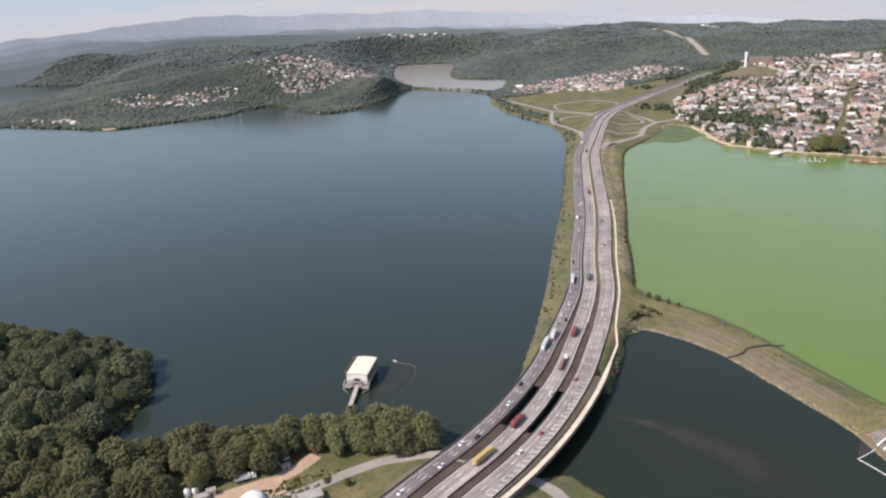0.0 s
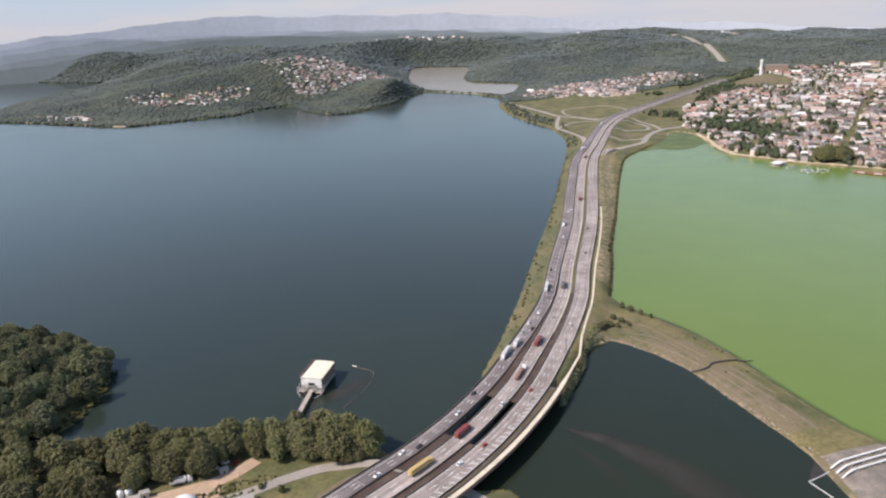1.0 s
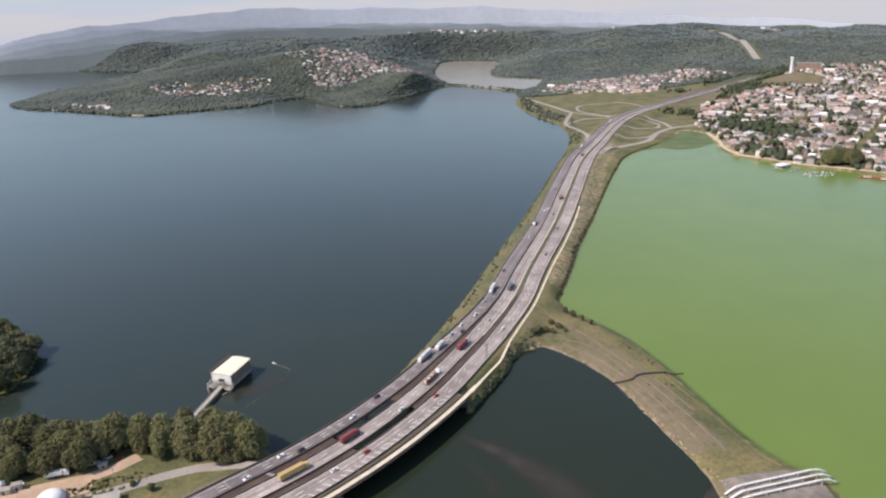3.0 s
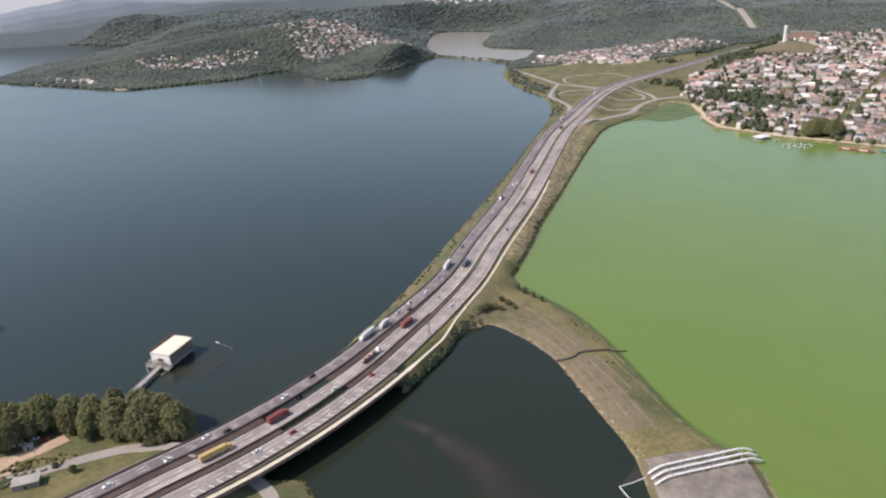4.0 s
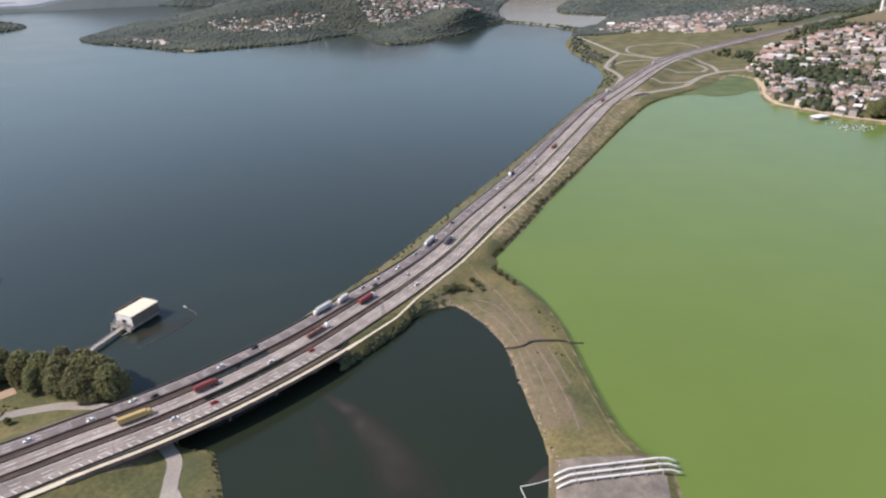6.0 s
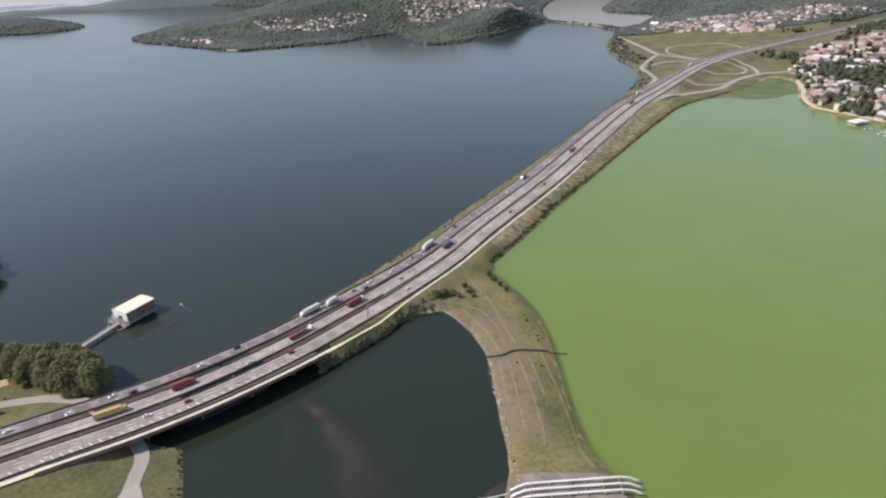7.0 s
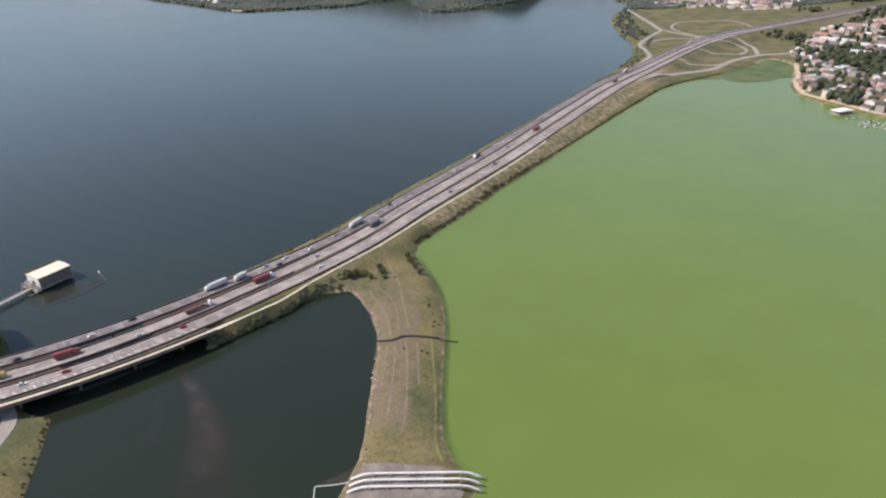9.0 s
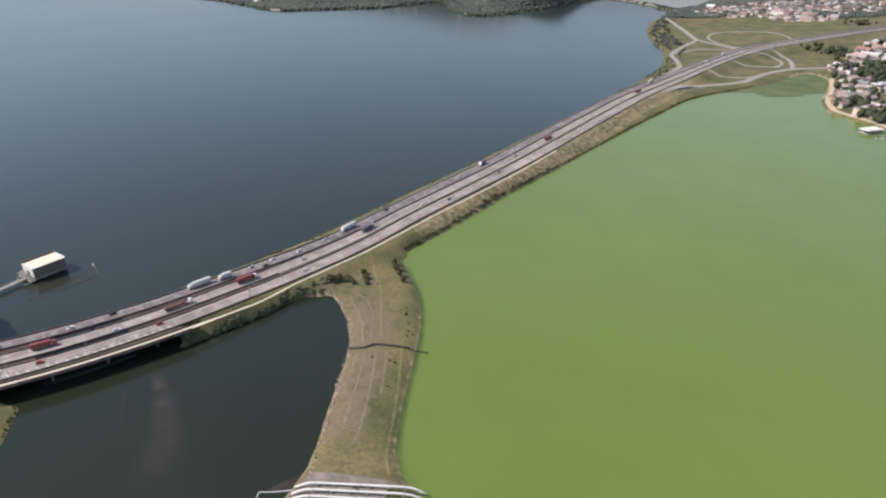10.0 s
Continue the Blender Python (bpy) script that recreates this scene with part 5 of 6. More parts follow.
me.from_pydata(np.vstack([v1, v2]).tolist(), [], f1.tolist() + (f2 + len(v1)).tolist())
me.materials.append(LEAF_HILL)
tagged(new("bank_bushes", me), "dark green bushes along the basin's bank", "bushes", kind="stuff")
for x, y in spread_points(44, 118, 214, 290, 2.4, rng):
    d = inland_at(x, y)
    if 0 < d < 11 and rng.random() < (0.8 if d < 2.0 else 0.07):
        r = rng.uniform(0.3, 0.9)
        cs.append((x, y, ground_at(x, y) + r * 0.45))
        rs.append(r)
for x, y in spread_points(-260, -150, 300, 450, 2.6, rng):
    d = inland_at(x, y)
    if -0.5 < d < 7 and rng.random() < 0.75:
        r = rng.uniform(0.8, 2.4)
        cs.append((x, y, ground_at(x, y) + r * 0.4))
        rs.append(r)
# scrub and heaps round the shore yard
for x, y in spread_points(-92, -56, 276, 296, 2.2, rng):
    if (y - 281) - (x + 88) * 0.42 < 6 and (y - 281) - (x + 88) * 0.42 > -3 and rng.random() < 0.55:
        r = rng.uniform(0.4, 1.3)
        cs.append((x, y, ground_at(x, y) + r * 0.4))
        rs.append(r)
# rubble along the basin's edge
rim = smooth_line([(143, 452), (152, 448), (163, 437), (174, 424), (184, 411), (189, 401), (198, 376), (207, 355), (214, 336), (220, 319), (225, 306)], 0.9)[:, :2]
rim = rim + rng.normal(0, 0.55, rim.shape)
rim = rim[rng.random(len(rim)) < 0.8]
v1, f1 = blobs(grounded(rim, -0.1), rng.uniform(0.3, 0.95, len(rim)), 1, rng, 0.2, 0.6)
stuff("rubble", v1, f1, RUBBLE, "pale rubble stones along the basin's edge", "stones")
v1, f1 = blobs(cs, rs, 1, rng, 0.2, 0.75)
v2, f2 = leaf_cards(cs, rs, 14, 0.38, rng, 0.75)
me = bpy.data.meshes.new("shrubs")
me.from_pydata(np.vstack([v1, v2]).tolist(), [], f1.tolist() + (f2 + len(v1)).tolist())
me.materials.append(SHRUB)
tagged(new("shrubs", me), "scrubby green and straw-coloured shrubs on the banks", "shrubs", kind="stuff")

# floating plants in the green bay
bm = bmesh.new()
mat_ring = smooth_line([(332, 1172), (342, 1182), (355, 1181), (372, 1192), (393, 1197), (407, 1180), (421, 1183), (437, 1192), (452, 1201), (466, 1222), (476, 1232), (500, 1250), (512, 1350), (470, 1400), (430, 1360), (400, 1290), (365, 1225)], 14)
bm.faces.new([bm.verts.new((x, y, 0.05)) for x, y in mat_ring])
bmesh.ops.triangulate(bm, faces=bm.faces)
tagged(part("floating_plants", bm, material("dark green water plants", (0.085, 0.125, 0.04), 0.7, 0.2, 0.03, 0.3, second=(0.115, 0.14, 0.05))), "dark green mat of floating water plants", "water plants", kind="stuff")


# ---- houses ----
def palette(name, colours, rough=0.85, by_object=False):
    """A painted surface that takes one of several colours, house by house."""
    m = material(name, (0.5, 0.5, 0.5), rough, 0.12, 0.15, 1.2)
    n, l = m.node_tree.nodes, m.node_tree.links
    b = n["Principled BSDF"]
    grain = b.inputs["Base Color"].links[0].from_socket
    src = n.new("ShaderNodeObjectInfo").outputs["Random"] if by_object else n.new("ShaderNodeNewGeometry").outputs["Random Per Island"]
    r = n.new("ShaderNodeValToRGB")
    r.color_ramp.interpolation = "CONSTANT"
    while len(r.color_ramp.elements) < len(colours):
        r.color_ramp.elements.new(0.5)
    for i, (e, c) in enumerate(zip(r.color_ramp.elements, colours)):
        e.position, e.color = i / len(colours), (*c, 1)
    l.new(src, r.inputs[0])
    x = n.new("ShaderNodeMix")
    x.data_type, x.blend_type = "RGBA", "MULTIPLY"
    x.inputs[0].default_value = 1.0
    l.new(r.outputs[0], x.inputs[6])
    g = n.new("ShaderNodeMix")
    g.data_type, g.blend_type = "RGBA", "ADD"
    g.inputs[0].default_value = 1.0
    l.new(grain, g.inputs[6])
    l.new(grain, g.inputs[7])
    l.new(g.outputs[2], x.inputs[7])
    l.new(x.outputs[2], b.inputs["Base Color"])
    return m


WALLS = [(0.62, 0.58, 0.52), (0.46, 0.39, 0.34), (0.74, 0.72, 0.69), (0.36, 0.26, 0.21), (0.56, 0.48, 0.36), (0.36, 0.33, 0.31), (0.66, 0.56, 0.50), (0.45, 0.42, 0.40)]
ROOFS = [(0.33, 0.19, 0.15), (0.27, 0.25, 0.245), (0.50, 0.46, 0.44), (0.17, 0.12, 0.105), (0.40, 0.26, 0.22), (0.115, 0.105, 0.10), (0.45, 0.34, 0.31), (0.74, 0.71, 0.69), (0.19, 0.17, 0.165), (0.30, 0.20, 0.165), (0.13, 0.11, 0.10)]
WALL_STUFF, ROOF_STUFF = palette("assorted rendered walls", WALLS), palette("assorted roofs", ROOFS)
WALL_OBJ, ROOF_OBJ = palette("rendered house wall", WALLS, 0.85, True), palette("house roof", ROOFS, 0.8, True)
GLASS = material("dark window glass", (0.03, 0.035, 0.04), 0.15, 0.1)
TANK = material("blue plastic water tank", (0.10, 0.22, 0.40), 0.5, 0.1)


def house_arrays(x, y, z, w, d, h, turn, gable):
    """Walls and roof of a plain far house, as two lists of vertices and faces."""
    c, s = math.cos(turn), math.sin(turn)

    def put(u, v, q):
        return (x + u * c - v * s, y + u * s + v * c, z + q)
    a, b = w / 2, d / 2
    wall = [put(u, v, q) for q in (-2.5, h) for u, v in ((-a, -b), (a, -b), (a, b), (-a, b))]
    wf = [(0, 1, 5, 4), (1, 2, 6, 5), (2, 3, 7, 6), (3, 0, 4, 7), (4, 5, 6, 7)]
    a, b = a + 0.4, b + 0.4
    if gable:
        roof = [put(-a, -b, h), put(a, -b, h), put(a, b, h), put(-a, b, h), put(-a, 0, h + 0.32 * d), put(a, 0, h + 0.32 * d), put(-a, -b, h + 0.15), put(a, -b, h + 0.15), put(a, b, h + 0.15), put(-a, b, h + 0.15)]
        rf = [(6, 7, 5, 4), (8, 9, 4, 5), (0, 1, 7, 6), (2, 3, 9, 8), (9, 6, 4), (7, 8, 5), (0, 6, 9, 3), (1, 2, 8, 7)]
    else:
        roof = [put(u, v, h + q) for q in (0.05, 0.35) for u, v in ((-a, -b), (a, -b), (a, b), (-a, b))]
        rf = [(0, 1, 5, 4), (1, 2, 6, 5), (2, 3, 7, 6), (3, 0, 4, 7), (4, 5, 6, 7)]
    return wall, wf, roof, rf


def settlement(name, spots, label):
    """Far houses, too many to count, as one mesh with wall and roof surfaces."""
    vs, fs, mats = [], [], []
    for x, y, w, d, h, turn, gable in spots:
        wall, wf, roof, rf = house_arrays(x, y, ground_at(x, y), w, d, h, turn, gable)
        for v, f, k in ((wall, wf, 0), (roof, rf, 1)):
            n = len(vs)
            vs += v
            fs += [tuple(i + n for i in q) for q in f]
            mats += [k] * len(f)
    me = bpy.data.meshes.new(name)
    me.from_pydata(vs, [], fs)
    me.materials.append(WALL_STUFF)
    me.materials.append(ROOF_STUFF)
    me.polygons.foreach_set("material_index", mats)
    return tagged(new(name, me), label, "houses", kind="stuff")


def sizes(rng, big=0.06):
    if rng.random() < big * 2:
        return rng.uniform(18, 34), rng.uniform(12, 20), rng.uniform(4.5, 9)
    return rng.uniform(9, 15.5), rng.uniform(7.5, 12), rng.choice([3.0, 3.4, 5.8, 6.4, 8.5], p=[0.3, 0.25, 0.2, 0.15, 0.1])


rng = np.random.default_rng(21)
for i, (cx, cy, a, b, deg) in enumerate(VILLAGES):
    c, s = math.cos(radians(deg)), math.sin(radians(deg))
    loose = i in (2, 3, 4, 7)
    spots = []
    for u, v in spread_points(-1.2 * a, 1.2 * a, -1.2 * b, 1.2 * b, 17 if loose else 12.5, rng):
        if (u / a) ** 2 + (v / b) ** 2 + 0.55 * swell(cx + u * c - v * s, cy + u * s + v * c, 38, 4) > 1 or rng.random() < (0.62 if loose else 0.42):
            continue
        x, y = cx + u * c - v * s, cy + u * s + v * c
        if inland_at(x, y) < 6 or off_highway(np.array([[x, y]]))[1][0] < 45:
            continue
        w, d, h = sizes(rng, 0.03)
        w, d = w * 0.82, d * 0.82
        spots.append((x, y, w, d, h, radians(deg) + rng.choice([0, math.pi / 2]) + rng.normal(0, 0.15), rng.random() < 0.6))
    settlement("village_houses", spots, "small rendered houses with tiled roofs among trees")
ridge = [(-180 + rng.normal(0, 130), 4420 + rng.normal(0, 40), 26, 18, 16, rng.uniform(0, 3), False) for _ in range(22)]
ridge += [(760 + rng.normal(0, 60), 4350 + rng.normal(0, 30), 28, 18, 14, 0.3, False) for _ in range(5)] + [(1500 + rng.normal(0, 30), 3900 + rng.normal(0, 20), 30, 18, 15, 0.3, False) for _ in range(4)]
settlement("ridge_houses", ridge, "pale distant buildings on a wooded ridge")


# the town: a grid of streets, turned to the shore
TURN = radians(-32)
ct, st = math.cos(TURN), math.sin(TURN)
town = []
for i, u in enumerate(np.arange(-700, 2000, 15.0)):
    for j, v in enumerate(np.arange(-900, 1700, 13.5)):
        if i % 9 == 0 or j % 7 == 0:
            continue
        x, y = 520 + u * ct - v * st + rng.uniform(-5, 5), 1100 + u * st + v * ct + rng.uniform(-5, 5)
        if math.degrees(math.atan2(x, y)) > 36 or y < 850:
            continue
        town.append((x, y))
town = np.array(town)
town = town[in_town(town)]
d = shore_distance(town[:, 0], town[:, 1])
_, h, _ = off_highway(town)
hill = np.hypot(town[:, 0] - 930, town[:, 1] - 2085) < 92
park = hill | (np.hypot((town[:, 0] - 600) * 1.25, (town[:, 1] - 1390) * 0.55) < 62) | (np.hypot(town[:, 0] - 612, town[:, 1] - 1045) < 38) | (np.hypot(town[:, 0] - 560, town[:, 1] - 1390) < 30)
keep = (d > 12) & (h > 52) & ~park & (rng.random(len(town)) > 0.20 + 0.36 * np.clip(swell(town[:, 0], town[:, 1], 46, 9) + 0.25, 0, 1)) & ~((h < 130) & (town[:, 1] > 1760))
gaps = town[(d > 8) & (h > 45) & ~keep & ~hill]
yards = town[keep & (rng.random(len(town)) < 0.3)] + np.array([7.5, 6.7])
town = town[keep]
town = town[np.argsort(np.hypot(town[:, 0], town[:, 1]))]
NEAR = 260


def build_house(seed, w, d, h, gable):
    """A house at the origin with walls, roof, door, windows and, on flat roofs, a tank."""
    r = random.Random(seed)
    ob = thing("house")
    bm = bmesh.new()
    box(bm, -w / 2, w / 2, -d / 2, d / 2, -2.5, h)
    if gable:
        for sx in (-w / 2, w / 2):
            bm.faces.new([bm.verts.new(p) for p in ((sx, -d / 2, h), (sx, d / 2, h), (sx, 0, h + 0.3 * d))])
    part("wall", bm, WALL_OBJ, ob)
    bm = bmesh.new()
    a, b = w / 2 + 0.45, d / 2 + 0.45
    if gable:
        for sy in (-1, 1):
            p = [(-a, sy * b, h - 0.12), (a, sy * b, h - 0.12), (a, 0, h + 0.3 * d + 0.1), (-a, 0, h + 0.3 * d + 0.1)]
            lo, hi = [bm.verts.new(q) for q in p], [bm.verts.new((q[0], q[1], q[2] + 0.2)) for q in p]
            for f in ((0, 1, 2, 3),):
                bm.faces.new([lo[i] for i in f][::sy])
                bm.faces.new([hi[i] for i in f][::-sy])
            for i in range(4):
                bm.faces.new([lo[i], lo[(i + 1) % 4], hi[(i + 1) % 4], hi[i]])
    else:
        box(bm, -a, a, -b, b, h, h + 0.25)
        for x0, x1, y0, y1 in ((-a, a, -b, -b + 0.2), (-a, a, b - 0.2, b), (-a, -a + 0.2, -b + 0.2, b - 0.2), (a - 0.2, a, -b + 0.2, b - 0.2)):
            box(bm, x0, x1, y0, y1, h + 0.25, h + 0.7)
    part("roof", bm, ROOF_OBJ, ob)
    floors = max(1, int(h // 2.8))
    for fl in range(floors):
        for sy in (-1, 1):
            for x in (-w * 0.27, w * 0.27):
                bm = bmesh.new()
                y = sy * (d / 2 + 0.02)
                box(bm, x - 0.7, x + 0.7, y - 0.05, y + 0.05, fl * 2.9 + 1.0, fl * 2.9 + 2.2)
                part("window", bm, GLASS, ob)
    bm = bmesh.new()
    box(bm, -0.5, 0.5, -d / 2 - 0.07, -d / 2 + 0.03, 0, 2.1)
    part("door", bm, BARK, ob)
    if not gable:
        bm = bmesh.new()
        lathe(bm, [(0.8, h + 0.7), (0.95, h + 1.9), (0.8, h + 2.1)], 10)
        part("water_tank", bm, TANK, ob, "blue plastic water tank")
    return ob


HOUSES = [build_house(1, 10, 8, 3.2, True), build_house(2, 9, 8, 6.2, False), build_house(3, 12, 9, 3.3, True), build_house(4, 11, 9, 6.0, True), build_house(5, 9, 9, 3.2, False), build_house(6, 18, 12, 5.0, True), build_house(7, 8, 8, 8.6, False), build_house(8, 10.5, 8.5, 3.1, True)]
HOUSE_TEXT = ["single-storey rendered house with a pitched tiled roof", "two-storey flat-roofed rendered house with a water tank", "long single-storey house under a pitched roof", "two-storey rendered house with a pitched roof",
              "small flat-roofed concrete house with a water tank", "large low hall under a broad pitched roof", "three-storey narrow flat-roofed house", "small rendered house with a worn pitched roof"]
seen = set()
for x, y in town[:NEAR]:
    k = int(rng.choice(8, p=[0.2, 0.14, 0.14, 0.14, 0.12, 0.05, 0.08, 0.13]))
    m = Matrix.Translation((x, y, ground_at(x, y))) @ Matrix.Rotation(TURN + rng.choice([0, math.pi / 2]) + rng.normal(0, 0.14) + 0.3 * math.sin(x / 90), 4, "Z") @ Matrix.Diagonal((rng.uniform(0.85, 1.35), rng.uniform(0.8, 1.25), 1, 1))
    ob = copy_thing(HOUSES[k], Matrix.Identity(4)) if k in seen else HOUSES[k]
    seen.add(k)
    ob.matrix_basis = m
    tagged(ob, HOUSE_TEXT[k], "house", "houses of the lakeside town")
spots = []
for x, y in town[NEAR:]:
    w, d_, h_ = sizes(rng)
    spots.append((x, y, w, d_, h_, TURN + rng.choice([0, math.pi / 2]) + rng.normal(0, 0.14) + 0.3 * math.sin(x / 90), rng.random() < 0.5))
settlement("town_houses", spots, "densely packed rendered houses of a hillside town")

# trees between the houses
p = np.vstack([gaps[rng.random(len(gaps)) < 0.85], yards])
q = np.array([(605 + rng.normal(0, 26), 1400 + rng.normal(0, 60)) for _ in range(150)] + [(625 + rng.normal(0, 22), 1285 + rng.normal(0, 22)) for _ in range(40)] + [(515 + 12 * u + rng.normal(0, 8), 1170 - 60 * u + rng.normal(0, 14)) for u in np.linspace(0, 2, 45)]
             + [(515 + rng.normal(0, 16), 1600 + rng.normal(0, 30)) for _ in range(30)] + [(900 + rng.normal(0, 30), 2210 + rng.normal(0, 30)) for _ in range(40)] + [(560 + rng.normal(0, 18), 1395 + rng.normal(0, 18)) for _ in range(18)]
             + [(775 + rng.normal(0, 30), 2130 + rng.normal(0, 110)) for _ in range(220)] + [(850 + rng.normal(0, 30), 2005 + rng.normal(0, 10)) for _ in range(40)] + [(620 + rng.normal(0, 25), 1985 + rng.normal(0, 40)) for _ in range(30)])
p = np.vstack([p, q])
p = p[(shore_distance(p[:, 0], p[:, 1]) > 9) & (off_highway(p)[1] > 34)]
r = rng.uniform(2.4, 6.6, len(p))
v1, f1 = blobs(grounded(p) + np.column_stack([np.zeros((len(p), 2)), r * 0.9]), r, 1, rng, 0.14, 1.0)
stuff("town_trees", v1, f1, material("dark garden foliage", (0.050, 0.062, 0.034), 0.85, 0.3, 0.1, 0.8, island=0.3, spec=0.2), "dark green garden and street trees of the town", "trees", True)
# bushes of the interchange and the western bank
p = np.vstack([spread_points(165, 262, 1480, 1980, 8, rng), spread_points(205, 262, 1230, 1480, 7, rng)])
d = shore_distance(p[:, 0], p[:, 1])
p = p[(d > 1) & (d < 48) & (rng.random(len(p)) < 0.5) & (off_highway(p)[1] > 26)]
ramp_x = np.interp(p[:, 1], [1222, 1272, 1335, 1400, 1458, 1560, 1650, 1755, 1897, 2004], [262, 270, 274, 262, 246, 256, 276, 244, 200, 170])
p = p[np.abs(p[:, 0] - ramp_x) > 9]
r = rng.uniform(1.4, 4.4, len(p)) * np.where(p[:, 1] > 1480, 1.0, 0.55)
v1, f1 = blobs(grounded(p) + np.column_stack([np.zeros((len(p), 2)), r * 0.7]), r, 1, rng, 0.18, 0.95)
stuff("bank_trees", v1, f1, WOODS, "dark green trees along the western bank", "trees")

# the tower on its mound
tower = thing("water_tower", pose(954, 2148, ground_at(954, 2148)), "tall slender white concrete water tower on a grassy mound", "tower")
bm = bmesh.new()
lathe(bm, [(4.2, -4), (3.8, 3), (3.5, 24), (3.4, 38)], 14)
part("shaft", bm, WHITE_WALL, tower, smooth=False)
bm = bmesh.new()
lathe(bm, [(3.4, 38.05), (4.6, 39.5), (4.7, 44), (3.9, 45.5)], 16)
part("tank", bm, WHITE_WALL, tower)
bm = bmesh.new()
box(bm, -32, 32, -9, 9, -8, 28, 0.3)
brick_block = thing("brick_building", pose(1020, 2190, ground_at(1020, 2190), 0, 0, -24), "long red-brown brick building beside the tower", "building")
BROWN_BRICK = material("red-brown brick", (0.25, 0.18, 0.14), 0.9, 0.15, 0.2, 2.0)
part("wall", bm, BROWN_BRICK, brick_block)
for x in np.arange(-28, 30, 7):
    bm = bmesh.new()
    box(bm, x - 0.8, x + 0.8, -9.3, -9, -6, 27.6)
    part("pilaster", bm, BROWN_BRICK, brick_block)
bm = bmesh.new()
box(bm, -32.6, 32.6, -9.6, 9.6, 28.02, 28.7, 0.1)
part("roof", bm, CONCRETE, brick_block)
# the mall's pale hall roofs by the interchange
for x, y, w, d, h, deg in ((585, 1560, 46, 30, 8, -20), (640, 1500, 40, 24, 7, -25), (610, 1440, 30, 18, 6, -25), (905, 1720, 60, 30, 8, -25), (1120, 1900, 70, 34, 9, -25), (1260, 2050, 80, 36, 9, -20)):
    hall = thing("hall", pose(x, y, ground_at(x, y), 0, 0, deg), "large pale hall with a shallow pitched metal roof", "hall", "large halls of the town")
    bm = bmesh.new()
    box(bm, -w / 2, w / 2, -d / 2, d / 2, -4, h)
    part("wall", bm, WHITE_WALL, hall)
    bm = bmesh.new()
    for sy in (-1, 1):
        q = [(-w / 2 - 0.6, sy * (d / 2 + 0.6), h - 0.1), (w / 2 + 0.6, sy * (d / 2 + 0.6), h - 0.1), (w / 2 + 0.6, 0, h + 2.2), (-w / 2 - 0.6, 0, h + 2.2)]
        lo, hi = [bm.verts.new(a) for a in q], [bm.verts.new((a[0], a[1], a[2] + 0.3)) for a in q]
        bm.faces.new(lo[::sy])
        bm.faces.new(hi[::-sy])
        for i in range(4):
            bm.faces.new([lo[i], lo[(i + 1) % 4], hi[(i + 1) % 4], hi[i]])
    part("roof", bm, material("pale sheet roof", (0.66, 0.62, 0.60), 0.5, 0.1, 0.1, 1.0), hall)

# ---- boats ----
HULL = material("white boat hull", (0.80, 0.80, 0.78), 0.35, 0.05)
HULL_RED = material("faded red steel hull", (0.42, 0.13, 0.09), 0.6, 0.15)
HULL_TEAL = material("teal painted hull", (0.06, 0.25, 0.25), 0.5, 0.1)


def build_boat(long, wide, high, mat, roof=0.0):
    ob = thing("boat")
    bm = bmesh.new()
    rings = []
    for u, w in ((-0.5, 0.8), (-0.2, 1.0), (0.2, 0.9), (0.4, 0.5), (0.5, 0.06)):
        rings.append([bm.verts.new((u * long, s * wide / 2 * w * q, z)) for s, q, z in ((-1, 0.6, -0.3), (-1, 1, high), (1, 1, high), (1, 0.6, -0.3))])
    for a, b in zip(rings, rings[1:]):
        for i in range(4):
            bm.faces.new((a[i], b[i], b[(i + 1) % 4], a[(i + 1) % 4]))
    bm.faces.new(rings[0])
    bm.faces.new(rings[-1][::-1])
    part("hull", bm, mat, ob)
    bm = bmesh.new()
    box(bm, -0.25 * long, 0.12 * long, -wide * 0.3, wide * 0.3, high, high + 0.9 + roof, 0.12)
    part("cabin", bm, HULL if roof else GLASS, ob)
    if roof:
        bm = bmesh.new()
        box(bm, -0.42 * long, 0.34 * long, -wide * 0.46, wide * 0.46, high + 0.95 + roof, high + 1.1 + roof, 0.04)
        part("canopy", bm, mat, ob)
    return ob


first = build_boat(7.5, 2.6, 0.9, HULL)
i = 0
for x, y, deg in ((548, 1000, 20), (541, 992, -30), (552, 990, 40), (560, 985, 10), (556, 1000, 70), (545, 983, 15), (565, 994, -20), (536, 985, 30), (571, 984, 50), (550, 978, -15), (560, 975, 25), (527, 1008, 5), (535, 1012, 12), (566, 1003, 60), (575, 995, 10), (540, 976, 35)):
    ob = first if i == 0 else copy_thing(first, Matrix.Identity(4))
    i += 1
    ob.matrix_basis = pose(x, y, 0, 0, 0, deg)
    tagged(ob, "small white motor boat moored by the town's shore", "boat", "boats moored by the town")
for x, y, deg, long, mat, text in ((606, 960, -28, 24, HULL_RED, "long faded red passenger boat with a canopy"), (622, 947, -30, 26, HULL_RED, "long red passenger boat moored at the shore"), (648, 941, -30, 16, HULL_TEAL, "teal boat with a canopy at the shore")):
    ob = build_boat(long, 6, 1.3, mat, 1.2)
    ob.matrix_basis = pose(x, y, 0, 0, 0, deg)
    tagged(ob, text, "boat")
dock = thing("boat_house", pose(522, 1034, 0, 0, 0, 40), "floating white boat house with an open front", "boat house")
bm = bmesh.new()
box(bm, -12, 12, -7, 7, -0.3, 0.7, 0.1)
part("pontoon", bm, CONCRETE, dock)
